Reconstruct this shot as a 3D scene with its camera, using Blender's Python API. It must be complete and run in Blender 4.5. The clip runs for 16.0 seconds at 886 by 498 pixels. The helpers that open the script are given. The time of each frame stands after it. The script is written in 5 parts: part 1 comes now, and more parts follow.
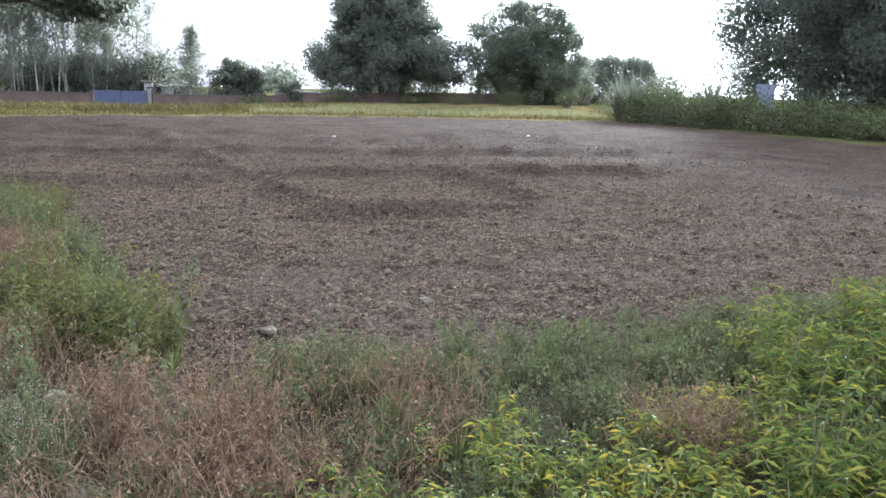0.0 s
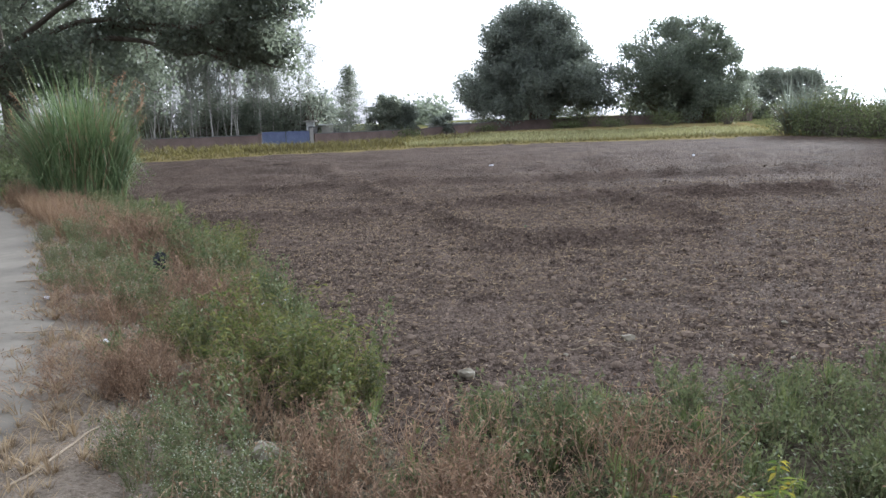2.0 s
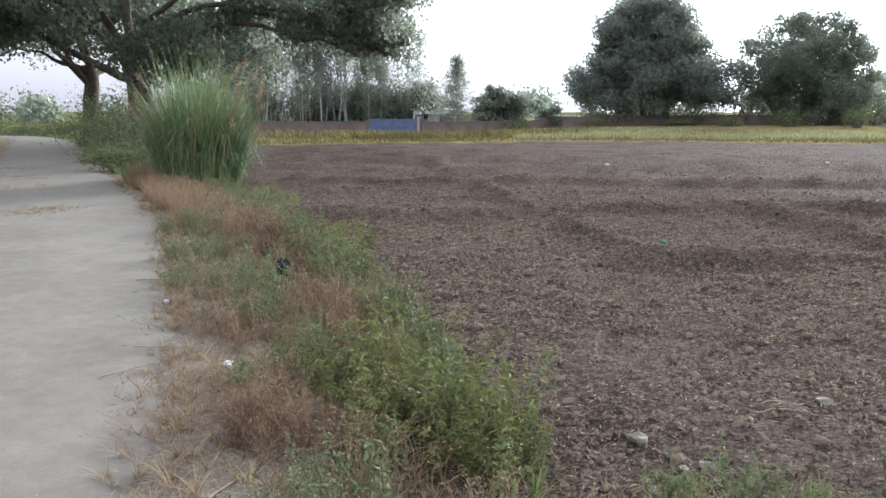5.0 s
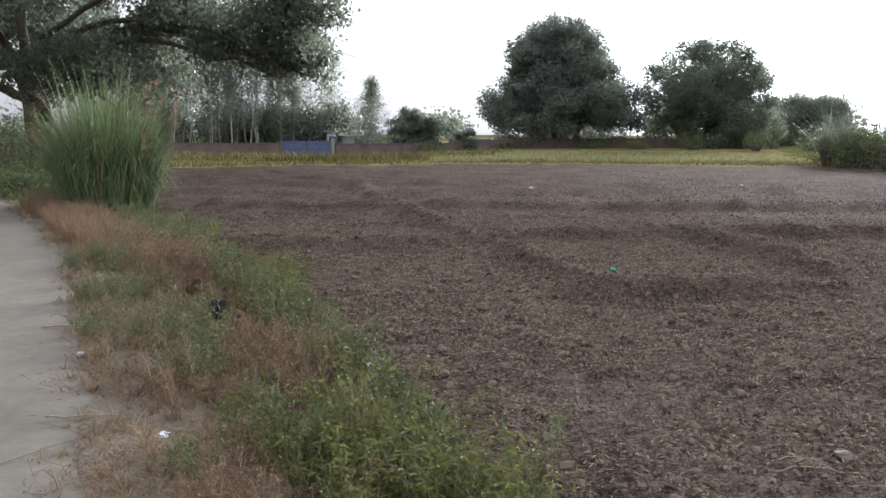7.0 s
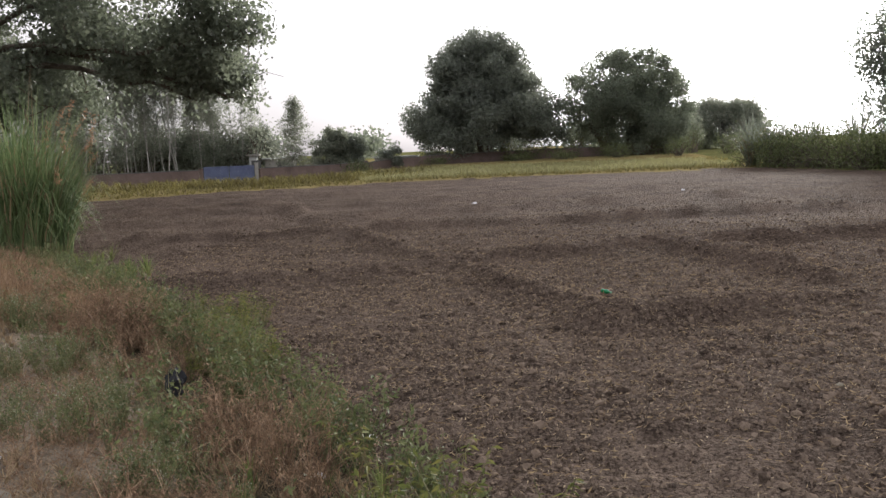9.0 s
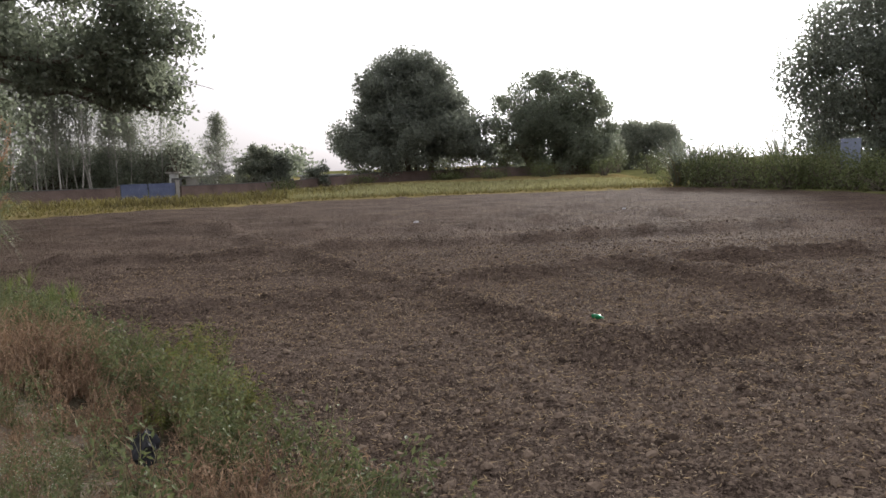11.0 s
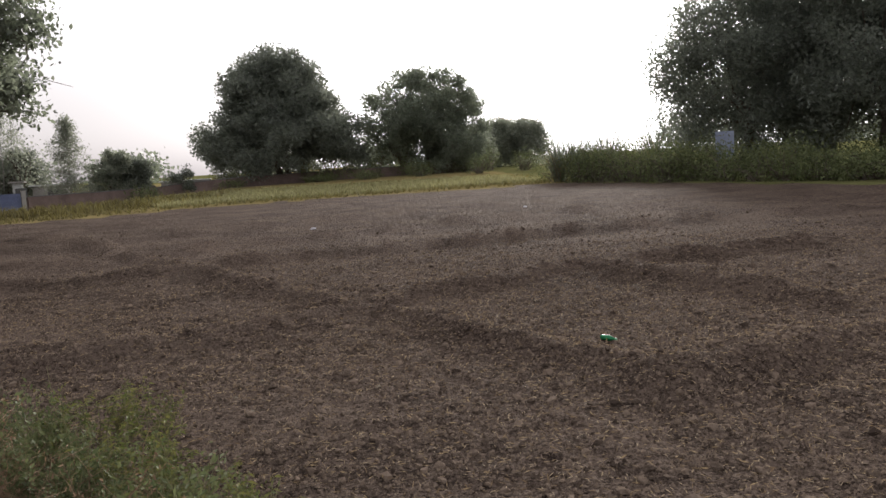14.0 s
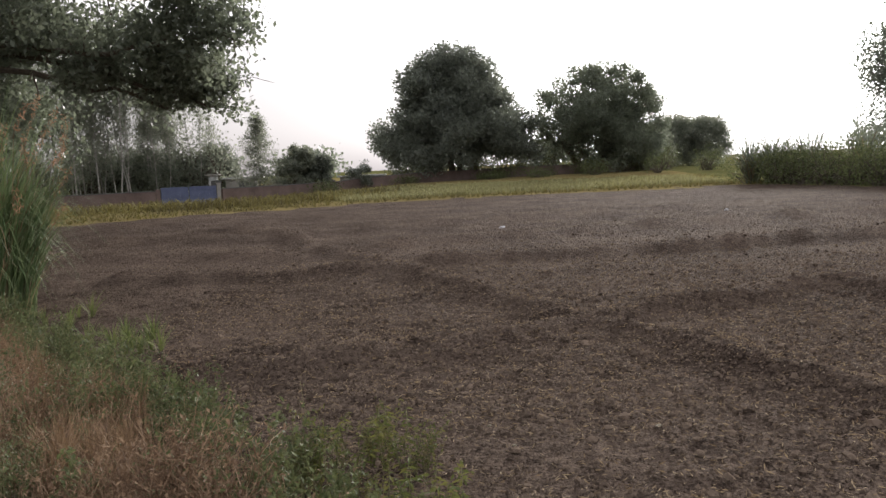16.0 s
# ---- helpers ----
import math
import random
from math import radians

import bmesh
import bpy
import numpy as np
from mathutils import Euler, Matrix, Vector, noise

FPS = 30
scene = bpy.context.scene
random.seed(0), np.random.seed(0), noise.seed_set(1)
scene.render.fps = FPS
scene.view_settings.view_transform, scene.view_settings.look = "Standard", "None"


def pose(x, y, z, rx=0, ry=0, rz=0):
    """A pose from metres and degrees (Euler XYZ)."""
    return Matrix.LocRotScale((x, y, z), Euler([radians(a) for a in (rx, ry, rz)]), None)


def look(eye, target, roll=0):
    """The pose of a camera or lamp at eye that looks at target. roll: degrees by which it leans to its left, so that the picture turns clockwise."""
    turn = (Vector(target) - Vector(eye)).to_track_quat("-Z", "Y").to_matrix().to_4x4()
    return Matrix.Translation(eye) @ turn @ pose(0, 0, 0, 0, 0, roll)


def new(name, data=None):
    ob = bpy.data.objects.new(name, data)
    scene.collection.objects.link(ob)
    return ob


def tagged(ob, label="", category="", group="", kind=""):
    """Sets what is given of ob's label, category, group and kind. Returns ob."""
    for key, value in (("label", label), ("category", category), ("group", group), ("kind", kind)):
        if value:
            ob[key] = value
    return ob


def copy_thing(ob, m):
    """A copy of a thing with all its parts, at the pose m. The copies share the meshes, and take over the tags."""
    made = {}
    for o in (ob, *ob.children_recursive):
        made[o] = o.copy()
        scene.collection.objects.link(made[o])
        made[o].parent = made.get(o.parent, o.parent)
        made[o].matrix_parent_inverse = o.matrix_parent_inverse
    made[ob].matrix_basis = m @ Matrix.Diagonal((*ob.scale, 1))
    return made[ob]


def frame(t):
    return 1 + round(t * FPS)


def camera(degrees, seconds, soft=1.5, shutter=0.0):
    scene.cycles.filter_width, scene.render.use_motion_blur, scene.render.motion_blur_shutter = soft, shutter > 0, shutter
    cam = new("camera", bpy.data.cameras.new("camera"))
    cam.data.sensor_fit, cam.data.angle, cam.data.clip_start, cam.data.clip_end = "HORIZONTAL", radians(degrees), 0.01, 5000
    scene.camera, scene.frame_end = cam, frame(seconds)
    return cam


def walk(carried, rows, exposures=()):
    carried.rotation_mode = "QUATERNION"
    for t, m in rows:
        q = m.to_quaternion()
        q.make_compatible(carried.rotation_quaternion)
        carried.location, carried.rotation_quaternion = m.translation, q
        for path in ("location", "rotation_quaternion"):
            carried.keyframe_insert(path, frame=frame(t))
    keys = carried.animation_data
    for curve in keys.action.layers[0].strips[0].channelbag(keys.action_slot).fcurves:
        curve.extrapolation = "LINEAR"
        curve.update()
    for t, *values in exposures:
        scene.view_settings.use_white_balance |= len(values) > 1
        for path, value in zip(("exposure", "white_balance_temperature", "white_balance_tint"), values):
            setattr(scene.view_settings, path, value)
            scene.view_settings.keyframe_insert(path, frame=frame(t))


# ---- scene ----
cam = camera(58.0, 16.0)
PATH = [
    (0, (0.5, 0.082, 1.729), (0.425, 2.043, 1.342), 1.3),
    (0.5, (0.501, 0.09, 1.748), (0.407, 2.054, 1.383), 1.7),
    (1, (0.425, 0.141, 1.737), (0.19, 2.098, 1.396), 1.6),
    (1.5, (0.235, 0.318, 1.735), (-0.184, 2.246, 1.408), -0.4),
    (2, (0.109, 0.475, 1.7), (-0.34, 2.398, 1.382), -2.0),
    (2.5, (0.041, 0.678, 1.734), (-0.441, 2.592, 1.409), -1.2),
    (3, (-0.046, 0.789, 1.73), (-0.665, 2.663, 1.405), -0.6),
    (3.2, (-0.097, 0.83, 1.733), (-0.756, 2.69, 1.406), -0.6),
    (5.3, (-0.571, 1.181, 1.848), (-1.257, 3.028, 1.504), 0.3),
    (5.5, (-0.639, 1.242, 1.844), (-1.372, 3.07, 1.493), 0.4),
    (6, (-0.879, 1.377, 1.88), (-1.634, 3.203, 1.573), 2.4),
    (6.5, (-0.977, 1.473, 1.841), (-1.647, 3.327, 1.499), 1.9),
    (7, (-1.078, 1.666, 1.847), (-1.548, 3.589, 1.562), 0.3),
    (7.5, (-1.243, 1.946, 1.847), (-1.644, 3.89, 1.603), -0.6),
    (8, (-1.531, 2.143, 1.88), (-1.922, 4.091, 1.652), -1.4),
    (8.5, (-1.718, 2.394, 1.844), (-2.049, 4.35, 1.592), -2.8),
    (9, (-1.899, 2.717, 1.831), (-2.189, 4.681, 1.585), -2.3),
    (9.5, (-2.132, 2.879, 1.845), (-2.359, 4.849, 1.587), -0.9),
    (9.7, (-2.225, 2.98, 1.842), (-2.302, 4.95, 1.585), -1.8),
    (11.8, (-2.912, 3.972, 1.751), (-3.016, 5.961, 1.566), -2.0),
    (12, (-3.007, 4.092, 1.758), (-3.105, 6.081, 1.572), -1.9),
    (12.5, (-3.25, 4.399, 1.735), (-3.566, 6.364, 1.539), -0.5),
    (13, (-3.394, 4.651, 1.785), (-3.434, 6.637, 1.555), -0.6),
    (13.5, (-3.521, 4.927, 1.762), (-3.161, 6.879, 1.516), -1.7),
    (14, (-3.757, 5.24, 1.809), (-3.519, 7.214, 1.59), -3.3),
    (14.5, (-4.045, 5.451, 1.785), (-4.162, 7.435, 1.566), -3.2),
    (15, (-4.267, 5.653, 1.835), (-4.386, 7.638, 1.628), -3.6),
    (15.5, (-4.455, 5.941, 1.813), (-4.571, 7.927, 1.606), -3.3),
    (16, (-4.538, 6.21, 1.831), (-4.702, 8.192, 1.627), -2.6),
]
EXPOSURES = [(0.0, 3.08, 5350, 6), (1.0, 2.57, 5450, 6), (2.5, 2.77, 5450, 6), (5.5, 2.9, 5500, 6), (6.0, 2.71, 5550, 6), (6.5, 2.74, 5550, 6), (7.0, 2.44, 5700, 6), (7.5, 2.24, 5850, 7), (8.0, 2.18, 5950, 8), (8.5, 2.47, 6100, 9), (9.0, 2.22, 6250, 9), (9.5, 2.37, 6200, 9), (12.0, 2.0, 6300, 10), (12.5, 2.15, 6300, 10), (13.5, 2.1, 6350, 10), (14.0, 1.96, 6350, 10), (14.5, 2.33, 6350, 9), (15.0, 1.96, 6350, 9), (15.5, 2.13, 6350, 9), (16.0, 2.0, 6350, 9)]
walk(cam, [(t, look(eye, target, roll)) for t, eye, target, roll in PATH], EXPOSURES)

# ---- daylight ----
SUN_AZIMUTH, SUN_HEIGHT = 18.0, 17.0      # degrees to the right of +y, degrees above the horizon
world = bpy.data.worlds.new("hazy_morning")
scene.world = world
world.use_nodes = True
wn, wl = world.node_tree.nodes, world.node_tree.links
sky = wn.new("ShaderNodeTexSky")
sky.sky_type = "NISHITA"
sky.sun_disc = False
sky.sun_elevation = radians(SUN_HEIGHT)
sky.sun_rotation = radians(SUN_AZIMUTH)
sky.air_density, sky.dust_density, sky.ozone_density = 1.3, 3.0, 1.0
pale = wn.new("ShaderNodeHueSaturation")
pale.inputs["Saturation"].default_value, pale.inputs["Value"].default_value = 0.16, 0.3
wl.new(sky.outputs[0], pale.inputs["Color"])
wl.new(pale.outputs[0], wn["Background"].inputs["Color"])
wn["Background"].inputs["Strength"].default_value = 0.05
haze = wn.new("ShaderNodeBackground")          # the even white of a hazy sky, over the clear sky's own gradient
way = wn.new("ShaderNodeTexCoord")
split = wn.new("ShaderNodeSeparateXYZ")
wl.new(way.outputs["Generated"], split.inputs[0])
near_sun = wn.new("ShaderNodeVectorMath")
near_sun.operation = "DOT_PRODUCT"
wl.new(way.outputs["Generated"], near_sun.inputs[0])
near_sun.inputs[1].default_value = (math.sin(radians(SUN_AZIMUTH)) * math.cos(radians(SUN_HEIGHT)), math.cos(radians(SUN_AZIMUTH)) * math.cos(radians(SUN_HEIGHT)), math.sin(radians(SUN_HEIGHT)))


def span(source, a, b, c, d):
    node = wn.new("ShaderNodeMapRange")
    node.interpolation_type = "SMOOTHSTEP"
    wl.new(source, node.inputs["Value"])
    for k, v in zip(("From Min", "From Max", "To Min", "To Max"), (a, b, c, d)):
        node.inputs[k].default_value = v
    return node.outputs["Result"]


glare = span(near_sun.outputs["Value"], 0.83, 0.985, 0.0, 1.0)      # whiter round the veiled sun
lifted = span(split.outputs["Z"], 0.0, 0.4, 0.0, 1.0)             # thicker and pinker air low down
most = wn.new("ShaderNodeMath")
most.operation = "MAXIMUM"
wl.new(glare, most.inputs[0])
wl.new(lifted, most.inputs[1])
low_air = span(most.outputs[0], 0.0, 1.0, 0.09, 0.5)
overhead = span(split.outputs["Z"], 0.35, 1.0, 1.0, 0.35)           # the air is thinnest straight up
veil = wn.new("ShaderNodeMath")
veil.operation = "MULTIPLY"
wl.new(low_air, veil.inputs[0])
wl.new(overhead, veil.inputs[1])
wl.new(veil.outputs[0], haze.inputs["Strength"])
tint = wn.new("ShaderNodeMixRGB")
tint.inputs["Color1"].default_value, tint.inputs["Color2"].default_value = (1.0, 0.875, 0.915, 1), (0.97, 0.955, 0.985, 1)
wl.new(most.outputs[0], tint.inputs["Fac"])
wl.new(tint.outputs[0], haze.inputs["Color"])
both = wn.new("ShaderNodeAddShader")
wl.new(wn["Background"].outputs[0], both.inputs[0])
wl.new(haze.outputs[0], both.inputs[1])
wl.new(both.outputs[0], wn["World Output"].inputs["Surface"])

sun_data = bpy.data.lights.new("sun", "SUN")
sun_data.energy, sun_data.angle, sun_data.color = 1.5, radians(10), (1.0, 0.94, 0.86)
sun = new("sun", sun_data)
az, el = radians(SUN_AZIMUTH), radians(SUN_HEIGHT)
to_sun = Vector((math.sin(az) * math.cos(el), math.cos(az) * math.cos(el), math.sin(el)))
sun.matrix_world = look(to_sun * 60, (0, 0, 0))


# ---- materials ----
def material(name, low, high, scale=4.0, rough=0.9, fine=60.0, bump=0.3, bump_scale=None, depth=0.01, translucent=0.0,
             island=0.0, by_object=0.0, metal=0.0, specular=0.3, third=None):
    """Two colours mixed by coarse and fine noise, with relief; leaves also let light through."""
    m = bpy.data.materials.new(name)
    m.use_nodes = True
    n, l = m.node_tree.nodes, m.node_tree.links
    b = n["Principled BSDF"]
    co = n.new("ShaderNodeTexCoord")
    a = n.new("ShaderNodeTexNoise")
    a.inputs["Scale"].default_value, a.inputs["Detail"].default_value, a.inputs["Roughness"].default_value = scale, 6.0, 0.65
    f = n.new("ShaderNodeTexNoise")
    f.inputs["Scale"].default_value, f.inputs["Detail"].default_value = fine, 4.0
    for t in (a, f):
        l.new(co.outputs["Object"], t.inputs["Vector"])
    add = n.new("ShaderNodeMath")
    add.operation = "MULTIPLY_ADD"
    l.new(f.outputs["Fac"], add.inputs[0])
    add.inputs[1].default_value = 0.6
    l.new(a.outputs["Fac"], add.inputs[2])
    value = add.outputs[0]
    if island or by_object:
        src = n.new("ShaderNodeNewGeometry").outputs["Random Per Island"] if island else n.new("ShaderNodeObjectInfo").outputs["Random"]
        more = n.new("ShaderNodeMath")
        more.operation = "MULTIPLY_ADD"
        l.new(src, more.inputs[0])
        more.inputs[1].default_value = island or by_object
        shift = n.new("ShaderNodeMath")
        shift.operation = "SUBTRACT"
        l.new(value, shift.inputs[0])
        shift.inputs[1].default_value = (island or by_object) / 2
        l.new(shift.outputs[0], more.inputs[2])
        value = more.outputs[0]
    ramp = n.new("ShaderNodeValToRGB")
    ramp.color_ramp.elements[0].position, ramp.color_ramp.elements[1].position = 0.5, 1.05 if not third else 0.95
    ramp.color_ramp.elements[0].color, ramp.color_ramp.elements[1].color = (*low, 1), (*high, 1)
    if third:
        e = ramp.color_ramp.elements.new(1.0)
        ramp.color_ramp.elements[1].position = 0.9
        e.color = (*third, 1)
    l.new(value, ramp.inputs["Fac"])
    l.new(ramp.outputs["Color"], b.inputs["Base Color"])
    b.inputs["Roughness"].default_value, b.inputs["Metallic"].default_value = rough, metal
    b.inputs["Specular IOR Level"].default_value = specular
    if bump:
        r = n.new("ShaderNodeTexNoise")
        r.inputs["Scale"].default_value, r.inputs["Detail"].default_value = bump_scale or fine, 5.0
        l.new(co.outputs["Object"], r.inputs["Vector"])
        k = n.new("ShaderNodeBump")
        k.inputs["Strength"].default_value, k.inputs["Distance"].default_value = bump, depth
        l.new(r.outputs["Fac"], k.inputs["Height"])
        l.new(k.outputs["Normal"], b.inputs["Normal"])
    if translucent:
        tr = n.new("ShaderNodeBsdfTranslucent")
        l.new(ramp.outputs["Color"], tr.inputs["Color"])
        mix = n.new("ShaderNodeMixShader")
        mix.inputs["Fac"].default_value = translucent
        l.new(b.outputs[0], mix.inputs[1])
        l.new(tr.outputs[0], mix.inputs[2])
        l.new(mix.outputs[0], n["Material Output"].inputs["Surface"])
    return m


SOIL = material("tilled_soil", (0.02552, 0.01804, 0.01434), (0.1012, 0.0748, 0.05896), 0.55, 0.95, 15, 0.6, 40, 0.03, specular=0.01)
CLOD = material("dry_clod", (0.03493, 0.02574, 0.02022), (0.1425, 0.1075, 0.08274), 5, 0.95, 90, 0.6, 70, 0.008, island=0.5, specular=0.0)
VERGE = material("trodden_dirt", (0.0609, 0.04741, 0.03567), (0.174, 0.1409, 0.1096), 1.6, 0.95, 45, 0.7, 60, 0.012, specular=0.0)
# earth under weeds, with the shade between their stems put into its darker colour
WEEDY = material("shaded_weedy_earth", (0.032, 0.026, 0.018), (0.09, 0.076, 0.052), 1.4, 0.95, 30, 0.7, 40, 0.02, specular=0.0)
STUBBLE = material("stubble_earth", (0.0858, 0.066, 0.0297), (0.165, 0.132, 0.0594), 0.5, 0.95, 9, 0.8, 14, 0.05, specular=0.0)
TURF = material("rough_turf", (0.042, 0.0476, 0.0175), (0.105, 0.098, 0.042), 0.35, 0.95, 7, 0.9, 11, 0.06, specular=0.0)
ROAD = material("dusty_concrete", (0.09328, 0.08096, 0.06688), (0.1382, 0.1206, 0.09944), 0.8, 0.9, 7, 0.25, 90, 0.004, specular=0.04)
STRAW = material("dry_stems", (0.105, 0.062, 0.038), (0.23, 0.152, 0.094), 3, 0.85, 30, 0, island=0.6, translucent=0.25)
TAN = material("tan_dry_grass", (0.12, 0.08, 0.046), (0.245, 0.18, 0.105), 2, 0.85, 30, 0, island=0.6, translucent=0.3)
RUST = material("rust_brown_grass", (0.105, 0.062, 0.034), (0.215, 0.142, 0.082), 2, 0.85, 30, 0, island=0.6, translucent=0.3)
STEM = material("green_stem", (0.063, 0.0675, 0.027), (0.144, 0.126, 0.063), 8, 0.8, 40, 0, island=0.4)
LEAF = material("fresh_weed_leaf", (0.058, 0.092, 0.02), (0.148, 0.17, 0.038), 1.3, 0.55, 25, 0, island=0.55, translucent=0.4, third=(0.27, 0.225, 0.032), specular=0.15)
LUSH = material("deep_green_weed_leaf", (0.042, 0.07, 0.016), (0.115, 0.135, 0.032), 1.3, 0.5, 25, 0, island=0.6, translucent=0.35, third=(0.17, 0.16, 0.03), specular=0.05)
MOSS = material("mid_green_weed_leaf", (0.05, 0.062, 0.018), (0.118, 0.122, 0.038), 1.3, 0.6, 25, 0, island=0.6, translucent=0.35, third=(0.14, 0.132, 0.04), specular=0.08)
OLIVE = material("olive_weed_leaf", (0.0522, 0.06438, 0.0261), (0.1114, 0.1235, 0.0522), 1.5, 0.6, 25, 0, island=0.5, translucent=0.35, specular=0.15)
SAGE = material("grey_green_leaf", (0.0532, 0.0627, 0.0266), (0.1121, 0.1235, 0.0532), 2, 0.7, 25, 0, island=0.5, translucent=0.3, specular=0.15)
PETAL = material("white_flower", (0.208, 0.216, 0.152), (0.288, 0.296, 0.224), 9, 0.7, 50, 0, translucent=0.2)
GRASS = material("verge_grass", (0.05355, 0.0765, 0.02295), (0.1454, 0.1606, 0.05729), 1.2, 0.65, 20, 0, island=0.6, translucent=0.35, specular=0.15)
REED = material("reed_blade", (0.056, 0.09, 0.035), (0.15, 0.187, 0.084), 1.2, 0.5, 14, 0, island=0.6, translucent=0.3, specular=0.15)
PLUME = material("reed_plume", (0.2, 0.1, 0.055), (0.36, 0.21, 0.13), 5, 0.9, 40, 0, translucent=0.3)
BARK = material("grey_brown_bark", (0.0405, 0.0324, 0.02565), (0.1147, 0.0945, 0.07425), 3, 0.95, 18, 0.9, 14, 0.04, specular=0.1)
PALE_BARK = material("pale_smooth_bark", (0.15, 0.135, 0.12), (0.27, 0.255, 0.2325), 1.5, 0.8, 10, 0.3, 9, 0.02)
CROWN = material("broad_tree_leaf", (0.095, 0.11, 0.078), (0.155, 0.17, 0.12), 0.4, 0.4, 4, 0, island=0.5, translucent=0.68, specular=0.5)
CROWN_DARK = material("dark_tree_leaf", (0.092, 0.102, 0.082), (0.145, 0.156, 0.12), 0.35, 0.4, 4, 0, island=0.5, translucent=0.68, specular=0.5)
CROWN_PALE = material("drooping_tree_leaf", (0.12, 0.132, 0.098), (0.205, 0.215, 0.16), 0.5, 0.4, 5, 0, island=0.5, translucent=0.68, specular=0.5)
CROP = material("ripening_crop", (0.1485, 0.1422, 0.0675), (0.27, 0.252, 0.117), 0.25, 0.8, 6, 0, island=0.5, translucent=0.35)
DULL = material("dull_dry_grass", (0.085, 0.072, 0.034), (0.19, 0.16, 0.05), 0.2, 0.85, 5, 0, island=0.5, translucent=0.3)
BRICK = material("weathered_brick", (0.07, 0.05, 0.044), (0.135, 0.1, 0.088), 0.7, 0.95, 12, 0.5, 9, 0.02, specular=0.05)
PLASTER = material("grey_plaster", (0.15, 0.14, 0.125), (0.24, 0.225, 0.205), 1.2, 0.9, 14, 0.3, 12, 0.01)
BLUE = material("blue_painted_steel", (0.035, 0.045, 0.095), (0.08, 0.095, 0.16), 1.4, 0.55, 10, 0.15, 8, 0.01, specular=0.5)
WHITE = material("chalky_white_paint", (0.216, 0.216, 0.2088), (0.3456, 0.3456, 0.3348), 3, 0.85, 25, 0.3, 20, 0.004)
DARK = material("dark_band_paint", (0.03, 0.03, 0.032), (0.1, 0.095, 0.09), 5, 0.8, 30, 0.3, 20, 0.004)
SHEET = material("pale_blue_sheet", (0.093, 0.1054, 0.1488), (0.155, 0.1705, 0.217), 1.2, 0.6, 8, 0.3, 5, 0.02)
STONE = material("pale_stone", (0.08712, 0.07013, 0.04838), (0.1452, 0.1258, 0.09194), 6, 0.9, 40, 0.5, 30, 0.01)
STICK = material("dead_stick", (0.096, 0.069, 0.045), (0.228, 0.18, 0.126), 9, 0.9, 60, 0.4, 60, 0.003)
PLASTIC = material("litter_plastic", (0.36, 0.35, 0.38), (0.5, 0.49, 0.52), 12, 0.45, 60, 0.3, 40, 0.004, specular=0.5)
BLACK = material("black_plastic_film", (0.006, 0.006, 0.008), (0.02, 0.02, 0.023), 14, 0.75, 60, 0.4, 25, 0.01, specular=0.2)
BOTTLE = material("green_plastic", (0.01, 0.11, 0.04), (0.02, 0.17, 0.065), 8, 0.2, 60, 0, translucent=0.35, specular=0.2)
CAP = material("pale_green_cap", (0.08, 0.19, 0.11), (0.12, 0.24, 0.15), 8, 0.4, 60, 0)


def crumble(m, cells, depth, colour, strength=0.8):
    """Crumbs of earth in several sizes: each with a tone of its own, and standing proud."""
    n, l = m.node_tree.nodes, m.node_tree.links
    ramp = next(k for k in n if k.bl_idname == "ShaderNodeValToRGB")
    base = n["Principled BSDF"]
    value = ramp.inputs["Fac"].links[0].from_socket
    normal = base.inputs["Normal"].links[0].from_socket
    co = next(k for k in n if k.bl_idname == "ShaderNodeTexCoord")
    for k, size in enumerate(cells):
        cell = n.new("ShaderNodeTexVoronoi")
        cell.inputs["Scale"].default_value = size
        l.new(co.outputs["Object"], cell.inputs["Vector"])
        grey = n.new("ShaderNodeSeparateColor")
        l.new(cell.outputs["Color"], grey.inputs[0])
        mid = n.new("ShaderNodeMath")
        mid.operation = "SUBTRACT"
        l.new(grey.outputs[0], mid.inputs[0])
        mid.inputs[1].default_value = 0.5
        more = n.new("ShaderNodeMath")
        more.operation = "MULTIPLY_ADD"
        l.new(mid.outputs[0], more.inputs[0])
        more.inputs[1].default_value = colour
        l.new(value, more.inputs[2])
        value = more.outputs[0]
        rise = n.new("ShaderNodeBump")
        rise.invert = True
        rise.inputs["Strength"].default_value, rise.inputs["Distance"].default_value = strength, depth * cells[0] / size
        l.new(cell.outputs["Distance"], rise.inputs["Height"])
        l.new(normal, rise.inputs["Normal"])
        normal = rise.outputs["Normal"]
    l.new(value, ramp.inputs["Fac"])
    l.new(normal, base.inputs["Normal"])


crumble(SOIL, (24.0, 55.0, 120.0), 0.035, 0.34)
crumble(VERGE, (60.0, 150.0), 0.012, 0.22, 0.6)
crumble(ROAD, (45.0, 160.0), 0.002, 0.1, 0.4)
crumble(WEEDY, (40.0, 100.0), 0.02, 0.3)


# ---- mesh helpers ----
class Build:
    """Gathers quads (and triangles as quads with a doubled corner left out) with a material index each."""
    def __init__(self):
        self.v, self.f, self.m, self.n = [], [], [], 0

    def add(self, v, f, mat=0):
        v, f = np.asarray(v, float).reshape(-1, 3), np.asarray(f, int)
        self.v.append(v)
        self.f.append(f + self.n)
        self.m.append(np.full(len(f), mat))
        self.n += len(v)

    def arrays(self):
        return np.concatenate(self.v), np.concatenate(self.f), np.concatenate(self.m)


